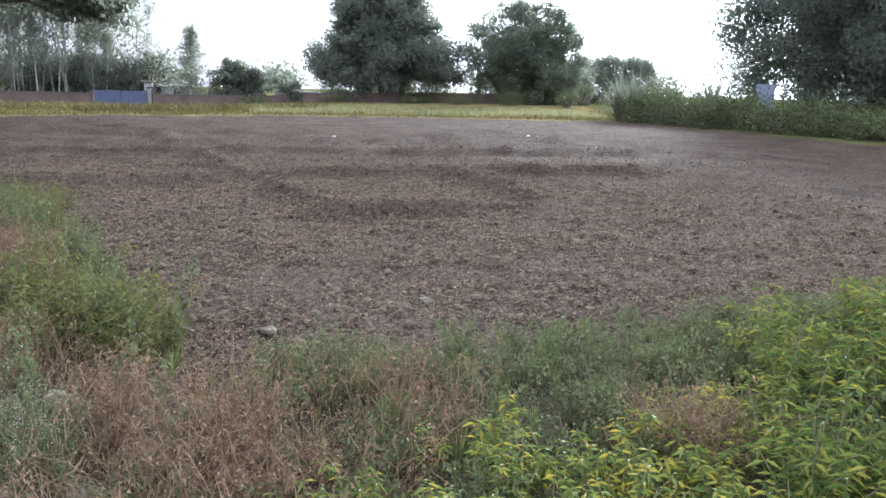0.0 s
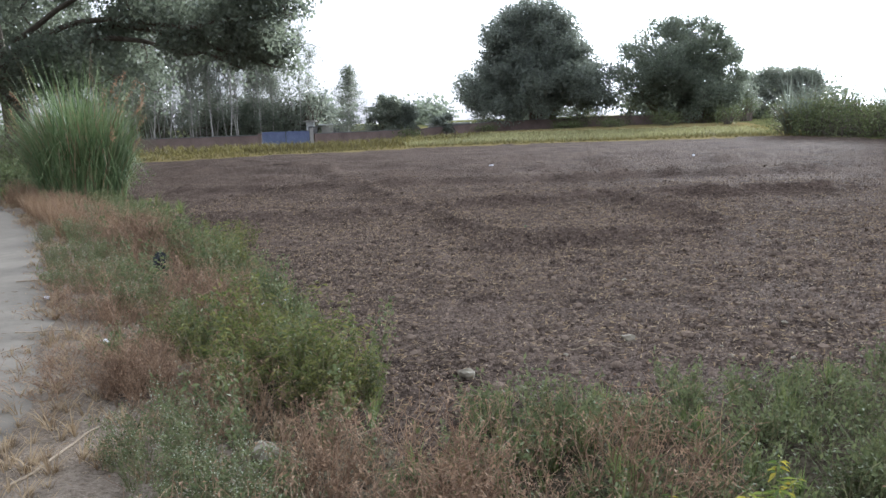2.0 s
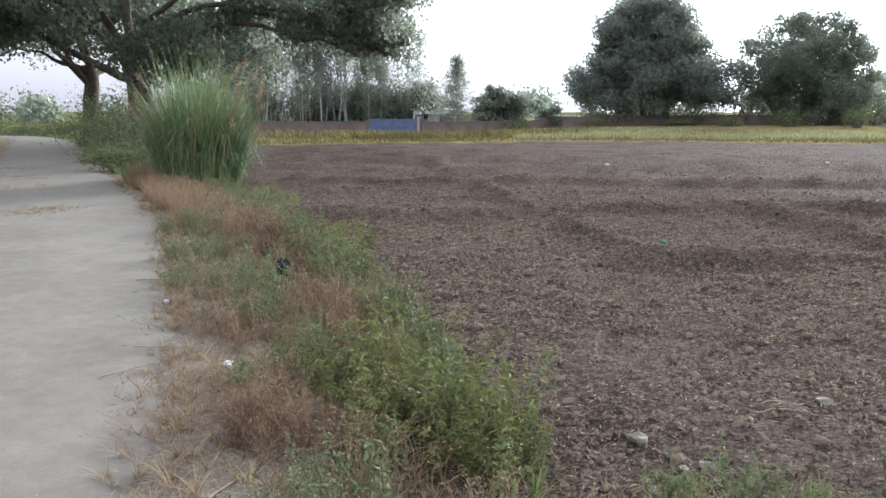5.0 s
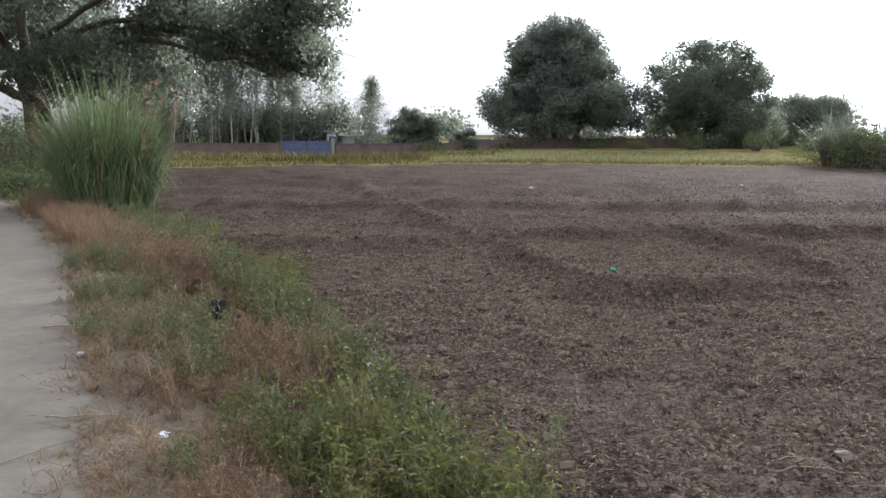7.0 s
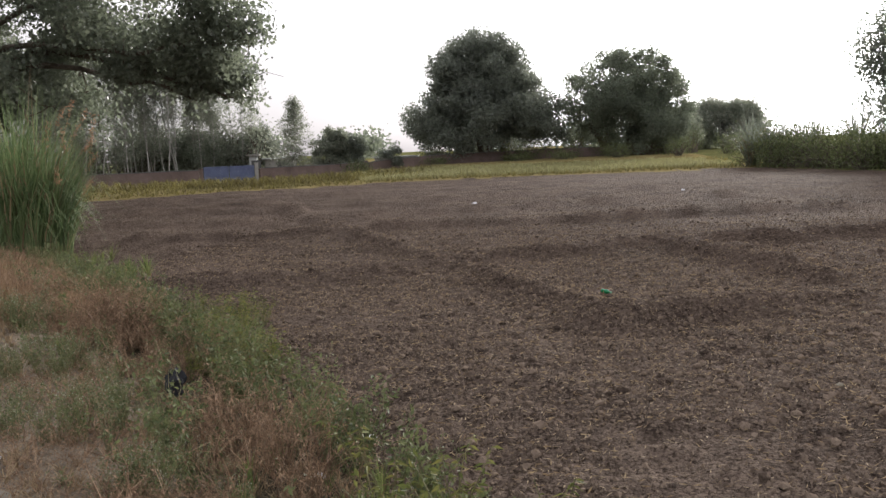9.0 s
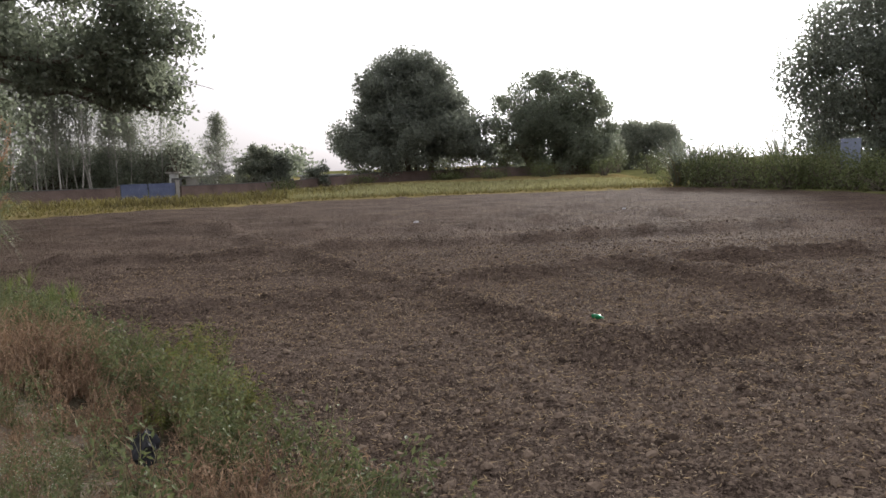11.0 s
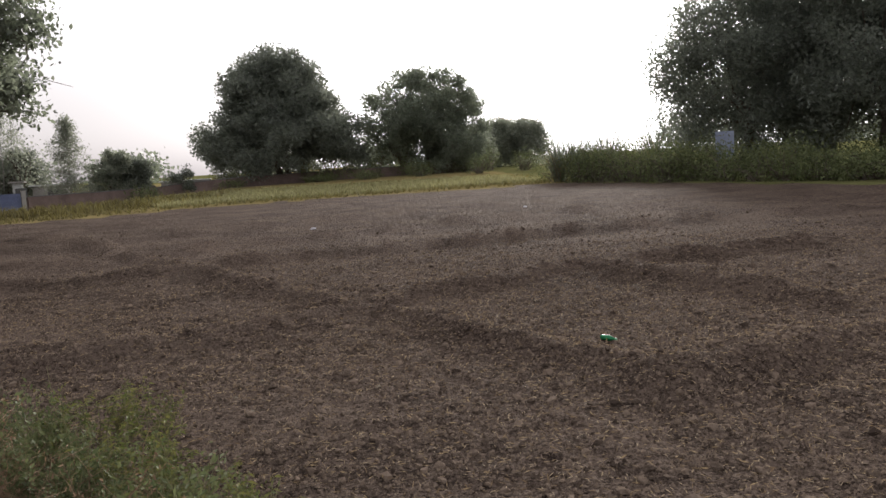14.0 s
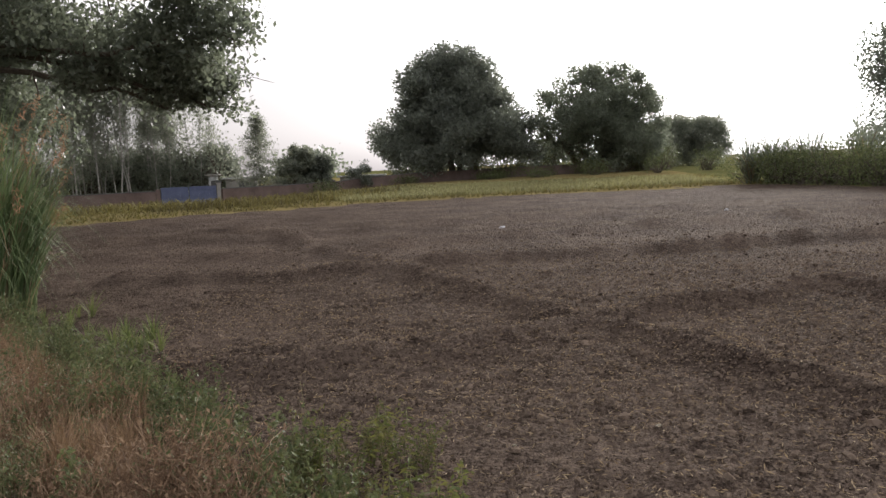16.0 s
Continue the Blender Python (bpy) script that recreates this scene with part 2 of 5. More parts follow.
def mesh_of(name, arrays, mats, smooth=False):
    v, f, m = arrays
    me = bpy.data.meshes.new(name)
    me.from_pydata(v, [], f)
    for x in mats:
        me.materials.append(x)
    me.polygons.foreach_set("material_index", np.asarray(m, np.int32))
    me.polygons.foreach_set("use_smooth", np.full(len(f), smooth))
    me.update()
    return me


def thing(name, label, category, group="", kind="", at=(0, 0, 0), turn=0):
    e = new(name)
    e.matrix_basis = pose(*at, 0, 0, turn)
    return tagged(e, label, category, group, kind)


MANY = ("branchwork", "foliage", "stemwork", "stalkwork", "plumage", "blossom")


def part(name, data, mats, parent, label="", smooth=False):
    """Links arrays, a Build or a bmesh as one mesh object under a thing or a part."""
    mats = mats if isinstance(mats, (list, tuple)) else [mats]
    if isinstance(data, bmesh.types.BMesh):
        me = bpy.data.meshes.new(name)
        data.to_mesh(me)
        data.free()
        for x in mats:
            me.materials.append(x)
        if smooth:
            me.polygons.foreach_set("use_smooth", np.full(len(me.polygons), True))
    else:
        me = mesh_of(name, data.arrays() if isinstance(data, Build) else data, mats, smooth)
    ob = new(name, me)
    ob.parent = parent
    return tagged(ob, label, kind="stuff" if name in MANY else "")


def block(size, at=(0, 0, 0), bevel=0.01, bm=None):
    bm = bm or bmesh.new()
    made = bmesh.ops.create_cube(bm, size=1.0, matrix=Matrix.Translation(at) @ Matrix.Diagonal((*size, 1)))
    if bevel:
        edges = list({e for v in made["verts"] for e in v.link_edges})
        bmesh.ops.bevel(bm, geom=edges, offset=bevel, segments=2, affect="EDGES")
    return bm


def tube(path, radii, sides=6):
    """A tapered tube along a path, closed at its tip."""
    p = np.asarray(path, float)
    r = np.broadcast_to(np.asarray(radii, float), (len(p),))
    d = np.gradient(p, axis=0)
    d /= np.linalg.norm(d, axis=1, keepdims=True) + 1e-9
    ref = np.where(np.abs(d[:, 2:3]) > 0.9, [[1.0, 0, 0]], [[0, 0, 1.0]])
    u = np.cross(d, ref)
    u /= np.linalg.norm(u, axis=1, keepdims=True) + 1e-9
    w = np.cross(d, u)
    a = np.linspace(0, 2 * np.pi, sides, endpoint=False)
    v = p[:, None] + r[:, None, None] * (np.cos(a)[None, :, None] * u[:, None] + np.sin(a)[None, :, None] * w[:, None])
    i = np.arange(len(p) - 1)[:, None] * sides
    j = np.arange(sides)[None]
    k = (j + 1) % sides
    f = np.stack([i + j, i + k, i + k + sides, i + j + sides], -1).reshape(-1, 4)
    return v.reshape(-1, 3), f


def leaves(rng, at, length, width, droop=0.3, fold=0.15, way=None):
    """Pointed leaves, each two folded quads on a midrib. way: the direction in which each one grows."""
    at = np.asarray(at, float)
    n = len(at)
    if way is None:
        way = rng.normal(size=(n, 3))
    way = way + np.array([0, 0, -droop])
    way /= np.linalg.norm(way, axis=1, keepdims=True) + 1e-9
    side = np.cross(way, rng.normal(size=(n, 3)) * 0.6 + np.array([0, 0, 1.0]))
    side /= np.linalg.norm(side, axis=1, keepdims=True) + 1e-9
    up = np.cross(side, way)
    ln = (length * rng.uniform(0.65, 1.25, n))[:, None]
    wd = ln * width / length
    b = at
    mid = at + way * ln * 0.45 - up * wd * fold
    l = at + way * ln * 0.42 + side * wd * 0.5 + up * wd * fold
    r = at + way * ln * 0.42 - side * wd * 0.5 + up * wd * fold
    t = at + way * ln - np.array([0, 0, 1.0]) * ln * droop * 0.3
    v = np.stack([b, l, mid, r, t], 1).reshape(-1, 3)
    o = np.arange(n)[:, None] * 5
    f = np.concatenate([o + [0, 2, 4, 1], o + [0, 3, 4, 2]], 0)
    return v, f


def cards(rng, at, length, width, droop=0.2):
    """Plain one-quad leaves, diamond-shaped, for crowns."""
    at = np.asarray(at, float)
    n = len(at)
    way = rng.normal(size=(n, 3)) + np.array([0, 0, -droop])
    way /= np.linalg.norm(way, axis=1, keepdims=True) + 1e-9
    side = np.cross(way, rng.normal(size=(n, 3)))
    side /= np.linalg.norm(side, axis=1, keepdims=True) + 1e-9
    ln = (length * rng.uniform(0.6, 1.3, n))[:, None]
    wd = ln * width / length * 0.5
    v = np.stack([at, at + way * ln * 0.5 + side * wd, at + way * ln, at + way * ln * 0.5 - side * wd], 1).reshape(-1, 3)
    return v, np.arange(n * 4).reshape(n, 4)


def scatter(arrays, where, turns, sizes, leans=None):
    """Many set-downs of one template in one mesh."""
    v, f, m = arrays
    where, turns, sizes = np.asarray(where, float), np.asarray(turns), np.asarray(sizes)
    c, s = np.cos(turns), np.sin(turns)
    x = v[None, :, 0] * c[:, None] - v[None, :, 1] * s[:, None]
    y = v[None, :, 0] * s[:, None] + v[None, :, 1] * c[:, None]
    z = np.broadcast_to(v[None, :, 2], x.shape)
    if leans is not None:
        x = x + z * leans[:, :1]
        y = y + z * leans[:, 1:]
    p = np.stack([x, y, z], -1) * sizes[:, None, None] + where[:, None]
    n = len(where)
    return p.reshape(-1, 3), (f[None] + (np.arange(n) * len(v))[:, None, None]).reshape(-1, f.shape[1]), np.tile(m, n)


def join(list_of_arrays):
    b = Build()
    for v, f, m in list_of_arrays:
        b.v.append(v)
        b.f.append(f + b.n)
        b.m.append(m)
        b.n += len(v)
    return b.arrays()


def lattice(seed, size=512):
    return np.random.default_rng(seed).random((size, size))


LATTICES = [lattice(i) for i in range(4)]


def value_noise(x, y, scale, layer=0):
    g = LATTICES[layer]
    n = len(g)
    u, v = np.asarray(x) / scale + 97.3, np.asarray(y) / scale + 51.7
    i, j = np.floor(u).astype(int), np.floor(v).astype(int)
    a, b = u - i, v - j
    a, b = a * a * (3 - 2 * a), b * b * (3 - 2 * b)
    i0, i1, j0, j1 = i % n, (i + 1) % n, j % n, (j + 1) % n
    return (g[i0, j0] * (1 - a) + g[i1, j0] * a) * (1 - b) + (g[i0, j1] * (1 - a) + g[i1, j1] * a) * b - 0.5


def smooth01(t):
    t = np.clip(t, 0, 1)
    return t * t * (3 - 2 * t)


# ---- the lie of the land ----
ROAD_LINE = np.array([(14.0, -21.0), (5.0, -9.0), (-1.4, -0.6), (-4.1, 3.1), (-5.6, 5.2), (-9.5, 9.9), (-14.4, 14.5), (-20.4, 20.0), (-38.0, 36.6), (-43.0, 39.6), (-55.0, 42.0), (-120.0, 46.0)])
ROAD_HALF, ROAD_Z = 1.46, 0.25
ROAD_LITTER = [(-10.9, 10.9, 0.7), (-16.8, 15.9, 0.8), (-11.0, 10.4, 0.6), (-14.7, 13.6, 0.9), (-41.2, 37.5, 0.9), (-19.5, 18.1, 0.8), (-11.0, 11.2, 0.6)]
RIDGES = [((-7.4, 13.0), (-4.6, 14.1)), ((-4.6, 14.1), (-3.5, 15.2)), ((-3.5, 15.2), (-0.8, 16.9)), ((-0.8, 16.9), (4.5, 18.2)),
          ((-9.0, 24.6), (-6.3, 19.7)), ((-6.3, 19.7), (-4.3, 16.0)), ((-4.3, 16.0), (-2.6, 13.2)), ((-2.6, 13.2), (-1.4, 11.0)), ((-1.4, 11.0), (0.0, 11.5)), ((0.0, 11.5), (1.3, 11.9)), ((-0.1, 16.8), (1.4, 13.3)),
          ((-11.4, 19.9), (-8.2, 19.4)), ((-8.2, 19.4), (-5.6, 20.9)), ((-5.6, 20.9), (2.0, 23.0)), ((-15.2, 24.3), (-9.2, 23.4)), ((-9.2, 24.4), (6.0, 30.0)),
          ((-17.2, 29.4), (-12.0, 28.6)), ((-12.0, 29.6), (4.0, 36.0)), ((-19.4, 32.6), (-13.0, 31.6)), ((-20.5, 36.0), (-8.0, 38.5)), ((-9.0, 24.6), (-13.0, 33.0)), ((2.0, 23.0), (9.0, 24.4))]


def seg_dist(x, y, a, b):
    (ax, ay), (bx, by) = a, b
    dx, dy = bx - ax, by - ay
    t = np.clip(((x - ax) * dx + (y - ay) * dy) / (dx * dx + dy * dy), 0, 1)
    return np.hypot(x - ax - t * dx, y - ay - t * dy)


def road_dist(x, y):
    """Distance from the road's middle line; positive on the field's side."""
    x, y = np.asarray(x, float), np.asarray(y, float)
    best, sign = np.full(x.shape, 1e9), np.ones(x.shape)
    for a, b in zip(ROAD_LINE[:-1], ROAD_LINE[1:]):
        d = seg_dist(x, y, a, b)
        s = np.where((b[0] - a[0]) * (y - a[1]) - (b[1] - a[1]) * (x - a[0]) < 0, 1.0, -1.0)
        sign = np.where(d < best, s, sign)
        best = np.minimum(best, d)
    return best * sign


def field_edge(x, y):
    """Over zero inside the tilled field."""
    near = np.minimum(road_dist(x, y) - 3.1, y - (4.75 + 0.42 * (x + 0.8)) + np.where(x < -0.8, 50 * np.clip(-0.8 - x, 0, 1), 0))
    far = (47.5 + 0.18 * x - 0.014 * np.clip(-x - 8, 0, 99) ** 2 + 5.0 * smooth01((x + 24) / 14)) - y
    right = np.minimum((21.5 - 0.235 * (y - 10)) - x, 200)
    return np.minimum(np.minimum(near, far), right)


def height(x, y):
    x, y = np.asarray(x, float), np.asarray(y, float)
    d = road_dist(x, y)
    up = np.where(d > 0, 1 - smooth01((d - 1.5) / 1.7), 1 - smooth01((-d - 1.8) / 4.0))
    z = (ROAD_Z - 0.03) * up
    right = smooth01((x + 25) / 12)
    z = z - 0.3 * smooth01((y - 42) / 38) * (1 - right) + 0.45 * smooth01((y - 62) / 26) * right
    return z + 0.10 * value_noise(x, y, 6.0, 1) * smooth01((np.abs(d) - 2) / 3)


def soil_relief(x, y):
    inside = smooth01(field_edge(x, y) / 0.5)
    fine = 1 - 0.7 * smooth01((np.hypot(x + 2, y - 8) - 14) / 14)
    z = 0.03 * value_noise(x, y, 0.9, 0) + fine * (0.03 * np.maximum(0, value_noise(x, y, 0.33, 1)) + 0.075 * np.maximum(0, value_noise(x, y, 0.16, 2)) + 0.025 * value_noise(x, y, 0.13, 3))
    wob = value_noise(x, y, 1.6, 3) + 0.5 * value_noise(x, y, 0.5, 0)
    ridge = np.zeros(np.shape(x))
    for a, b in RIDGES:
        d = seg_dist(x, y, a, b) + wob * 0.3
        ridge = np.maximum(ridge, (0.19 + 0.09 * value_noise(x, y, 0.45, 2) + 0.12 * value_noise(x, y, 2.4, 0)) * np.exp(-(d / 0.34) ** 2))
    calm = 0.03 * value_noise(x, y, 0.3, 1) + 0.04 * value_noise(x, y, 0.13, 2)
    drift = 0.02 * np.exp(-((np.abs(road_dist(x, y)) - ROAD_HALF - 0.02) / 0.34) ** 2) * (0.5 + 1.3 * value_noise(x, y, 0.6, 0) + 0.6 * value_noise(x, y, 0.22, 1))
    return np.maximum(drift, 0) + (z + ridge) * inside + calm * (1 - inside) * (0.3 + 0.7 * smooth01((np.abs(road_dist(x, y)) - ROAD_HALF - 0.15) / 0.6)) * smooth01((np.abs(road_dist(x, y)) - ROAD_HALF + 0.25) / 0.3)


def ground_z(x, y):
    return height(x, y) + soil_relief(x, y)


# ---- ground ----
def graded(lo, hi, step, far, grow=1.16):
    mid = list(np.arange(lo, hi, step))
    out, s, p = [], step, mid[-1]
    while p < far:
        s *= grow
        p += s
        out.append(p)
    back, s, p = [], step, lo
    while p > -far:
        s *= grow
        p -= s
        back.append(p)
    return np.array(back[::-1] + mid + out)


gx, gy = graded(-10, 5.5, 0.06, 2500, 1.12), graded(-2.0, 18, 0.06, 2500, 1.07)
X, Y = np.meshgrid(gx, gy, indexing="ij")
Z = ground_z(X, Y) - 0.05 * (np.abs(road_dist(X, Y)) < ROAD_HALF - 0.15)
nx, ny = X.shape
ii, jj = np.meshgrid(np.arange(nx - 1), np.arange(ny - 1), indexing="ij")
gf = np.stack([ii * ny + jj, (ii + 1) * ny + jj, (ii + 1) * ny + jj + 1, ii * ny + jj + 1], -1).reshape(-1, 4)
cx, cy = (X[:-1, :-1] + X[1:, 1:]) / 2, (Y[:-1, :-1] + Y[1:, 1:]) / 2
wig = 0.5 * value_noise(cx, cy, 0.5, 0) + 0.3 * value_noise(cx, cy, 0.16, 1) + 0.8 * value_noise(cx, cy, 1.7, 2) * (cy < 2.5)
fe, rd = field_edge(cx, cy) + wig, road_dist(cx, cy) + wig
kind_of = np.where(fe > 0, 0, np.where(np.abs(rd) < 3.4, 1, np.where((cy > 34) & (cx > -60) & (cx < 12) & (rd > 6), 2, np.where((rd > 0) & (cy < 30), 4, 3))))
# the verge's weedy outer part also gets the earth coloured as if shaded
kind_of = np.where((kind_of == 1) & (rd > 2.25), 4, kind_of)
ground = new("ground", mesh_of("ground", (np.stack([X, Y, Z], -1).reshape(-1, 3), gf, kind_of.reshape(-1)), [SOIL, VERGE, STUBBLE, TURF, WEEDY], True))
tagged(ground, "tilled brown field with low earth ridges and rough verges", "ground", kind="structure")

# ---- road ----
def along(line, step):
    p = [np.array(line[0])]
    for a, b in zip(line[:-1], line[1:]):
        n = max(1, int(np.hypot(*(b - a)) / step))
        p += [a + (b - a) * k / n for k in range(1, n + 1)]
    p = np.array(p)
    for _ in range(12):
        p[1:-1] = (p[:-2] + 2 * p[1:-1] + p[2:]) / 4
    return p


rp = along(ROAD_LINE, 0.15)
rt = np.gradient(rp, axis=0)
rt /= np.linalg.norm(rt, axis=1, keepdims=True)
rn = np.stack([rt[:, 1], -rt[:, 0]], 1)
across = np.sin(np.linspace(-1, 1, 25) * np.pi / 2)
edge_r = ROAD_HALF + 0.22 * value_noise(rp[:, 0], rp[:, 1], 0.8, 0) + 0.16 * value_noise(rp[:, 0], rp[:, 1], 0.35, 1)
edge_l = ROAD_HALF + 0.3 * value_noise(rp[:, 0], rp[:, 1], 1.1, 2)
off = np.where(across[None] > 0, across[None] * edge_r[:, None], across[None] * edge_l[:, None])
P = rp[:, None] + rn[:, None] * off[..., None]
rz = ROAD_Z + 0.02 * (1 - across[None] ** 2) + 0.012 * value_noise(P[..., 0], P[..., 1], 0.7, 1) + height(P[..., 0], P[..., 1]) - (ROAD_Z - 0.03)
top = np.concatenate([P, rz[..., None]], -1)
top[..., 2] -= 0.055 * smooth01((np.abs(across)[None] - 0.8) / 0.2)
skirt = top[:, [0, -1]] - [0, 0, 0.12]
top = np.concatenate([skirt[:, :1], top, skirt[:, 1:]], 1)
a, b = top.shape[:2]
ii, jj = np.meshgrid(np.arange(a - 1), np.arange(b - 1), indexing="ij")
rf = np.stack([ii * b + jj, (ii + 1) * b + jj, (ii + 1) * b + jj + 1, ii * b + jj + 1], -1).reshape(-1, 4)
road = new("road", mesh_of("road", (top.reshape(-1, 3), rf, np.zeros(len(rf))), [ROAD], True))
tagged(road, "narrow pale grey concrete village road dusted with earth", "road", kind="structure")


# ---- trees ----
def bend(rng, start, end, steps=6, sway=0.12):
    start, end = np.array(start, float), np.array(end, float)
    t = np.linspace(0, 1, steps)[:, None]
    p = start + (end - start) * t
    size = np.linalg.norm(end - start)
    wob = np.cumsum(rng.normal(size=(steps, 3)), 0) * size * sway / steps
    return p + wob * np.sin(t * np.pi) * 1.2 + np.array([0, 0, 1.0]) * size * 0.06 * np.sin(t * np.pi)


def lumps(rng, centre, radii, count, inner=0.08, flat=-1.0):
    """Centres of leaf masses through an uneven egg-shaped crown."""
    d = rng.normal(size=(count * 3, 3))
    d /= np.linalg.norm(d, axis=1, keepdims=True)
    d = d[d[:, 2] > flat][:count]
    flank = np.hypot(d[:, 0], d[:, 1])
    wide = np.where(d[:, 2] < 0, np.sqrt(1 - 0.3 * d[:, 2] ** 2) / np.maximum(flank, 0.25), 1.0)
    d[:, :2] *= wide[:, None]
    r = rng.uniform(inner, 1.0, len(d))[:, None] ** 0.36
    return np.array(centre) + d * r * np.array(radii)


def broad_tree(name, at, tall, spread, seed, leaf=0.3, masses=70, each=260, trunk_r=0.35, fork=0.2, mat=None, label="", group="", lift=0.1, stems=1, mass_r=None, shape=None, bark=None, boughs=()):
    """A spreading tree: trunk, limbs that fork towards the leaf masses, and a crown of single leaves."""
    rng = np.random.default_rng(seed)
    tree = thing(name, label, "tree", group, at=(at[0], at[1], float(height(at[0], at[1])) - 0.08))
    low = tall * lift
    centre, radii = (0, 0, (tall + low) / 2), (spread, spread, (tall - low) / 2)
    c = lumps(rng, centre, radii, masses)
    if shape is not None:
        c = shape(rng, c)
    forks = []
    for s in range(stems):
        foot = np.array([rng.normal() * 0.5 * (stems > 1), rng.normal() * 0.5 * (stems > 1), 0])
        head = foot * 2.2 + np.array([rng.normal() * 0.02 * tall, rng.normal() * 0.02 * tall, tall * (fork + 0.12)])
        path = bend(rng, foot, head, 7, 0.15)
        rad = np.linspace(1.25, 0.75, 7) * trunk_r
        rad[0] *= 1.35
        part("trunk", (*tube(path, rad, 10), np.zeros(6 * 10)), bark or BARK, tree, smooth=True)
        forks.append(path)
    twigs = Build()
    limbs, hung = 6, []
    for line, thick in boughs:
        line = np.array(line, float)
        s = np.linspace(0, len(line) - 1, 14)
        lp = np.stack([np.interp(s, np.arange(len(line)), line[:, a]) for a in range(3)], 1)
        for _ in range(2):
            lp[1:-1] = (lp[:-2] + 2 * lp[1:-1] + lp[2:]) / 4
        lp[1:] += rng.normal(size=(13, 3)) * 0.07
        hung.append(lp)
        part("limb", (*tube(lp, np.linspace(thick, 0.03, 14), 7), np.zeros(13 * 7)), bark or BARK, tree, smooth=True)
        for k in range(16):
            a = lp[rng.integers(4, 14)]
            twigs.add(*tube(bend(rng, a, a + rng.normal(size=3) * np.array([0.8, 0.8, 0.5]) + np.array([0.2, 0, 0.25]), 5, 0.3), np.linspace(0.025, 0.006, 5), 4))
    order = rng.permutation(len(c))
    bones = [lp[3:] for lp in hung]
    for k in range(limbs):
        path0 = forks[k % stems]
        start = path0[-1 - (k // stems) % 3]
        goal = c[order[k]] * np.array([0.75, 0.75, 0.9])
        lp = bend(rng, start, goal, 8, 0.22)
        part("limb", (*tube(lp, np.linspace(0.42, 0.08, 8) * trunk_r, 7), np.zeros(7 * 7)), bark or BARK, tree, smooth=True)
        bones.append(lp[2:])
    bones = np.concatenate(bones)
    done = np.linalg.norm(c, axis=1).argsort()
    for q in done:
        s2 = bones[np.linalg.norm((bones - c[q]) * np.array([1, 1, 1.3]), axis=1).argmin()]
        tp = bend(rng, s2, c[q], 6, 0.3)
        wide = 0.05 + 0.02 * np.linalg.norm(s2 - c[q])
        twigs.add(*tube(tp, np.linspace(wide, 0.02, 6) * trunk_r, 5))
        bones = np.concatenate([bones, tp[2:]])
    part("branchwork", twigs, bark or BARK, tree, smooth=True)
    mr = mass_r or spread * 0.33
    pts = []
    for q in c:
        k = int(each * rng.uniform(0.6, 1.3))
        d = rng.normal(size=(k, 3))
        d /= np.linalg.norm(d, axis=1, keepdims=True)
        pts.append(q + d * (rng.random(k)[:, None] ** 0.45) * mr * rng.uniform(0.7, 1.25) * np.array([1, 1, 0.75]))
    pts = np.concatenate(pts)
    v, f = cards(rng, pts, leaf, leaf * 0.55, 0.4)
    part("crown", (v, f, np.zeros(len(f))), mat or CROWN, tree)
    return tree


def domed(rng, c):
    """A wide skirt of leaf with a narrower dome on it and a dense heart; the underside is open round the trunks."""
    wide = lumps(rng, (0.2, 0, 4.6), (8.2, 7.4, 3.7), 190, 0.2)
    peak = lumps(rng, (-0.4, 0, 7.6), (6.2, 5.6, 5.7), 150, 0.05, -0.1)
    heart = lumps(rng, (0.2, 0, 5.6), (6.0, 5.0, 3.4), 80, 0.0)
    knobs = np.array([(-4.6, -1.0, 9.6), (-3.2, -1.2, 11.6), (-1.0, -0.6, 13.4), (0.6, -0.8, 13.0), (3.9, -1.0, 10.2), (5.4, -0.8, 8.4), (-7.4, 0, 5.6), (7.8, 0, 5.2)])
    c = np.concatenate([wide, peak, heart])
    return np.concatenate([c[c[:, 2] > 1.9 + 0.5 * np.cos(c[:, 0] * 1.3)], knobs])


broad_tree("spreading_tree", (-9.6, 89.5), 14.2, 8.5, 11, 0.3, 320, 330, 0.3, 0.14, CROWN_DARK, "tall dark rounded tree with several trunks behind the crop", stems=3, lift=0.03, mass_r=1.5, shape=domed)
def airy(rng, c):
    """Filled at the heart and low down on one side, open at the other."""
    heart = lumps(rng, (0.8, 0, 5.2), (4.6, 4.2, 3.6), 60, 0.0)
    skirt = lumps(rng, (2.6, 0, 2.6), (4.6, 3.6, 1.7), 40, 0.1)
    return np.concatenate([c[(c[:, 2] > 2.6) | (c[:, 0] > -1.5)], heart, skirt])


broad_tree("airy_tree", (5.6, 94.0), 11.7, 7.0, 12, 0.26, 270, 270, 0.36, 0.2, CROWN, "tall airy green tree with gaps in its crown", lift=0.04, mass_r=1.2, stems=2, shape=airy)
for k, (x, y, h, s) in enumerate([(19.6, 124.0, 7.2, 3.6), (24.0, 124.0, 7.4, 3.4), (16.0, 122.0, 6.2, 3.6), (12.0, 104.0, 4.6, 2.6)]):
    broad_tree("round_tree", (x, y), h, s, 20 + k, 0.26, 150, 210, 0.25, 0.2, CROWN_PALE, "low rounded green tree at the far end of the fields", "far round trees", lift=0.02, mass_r=1.4)

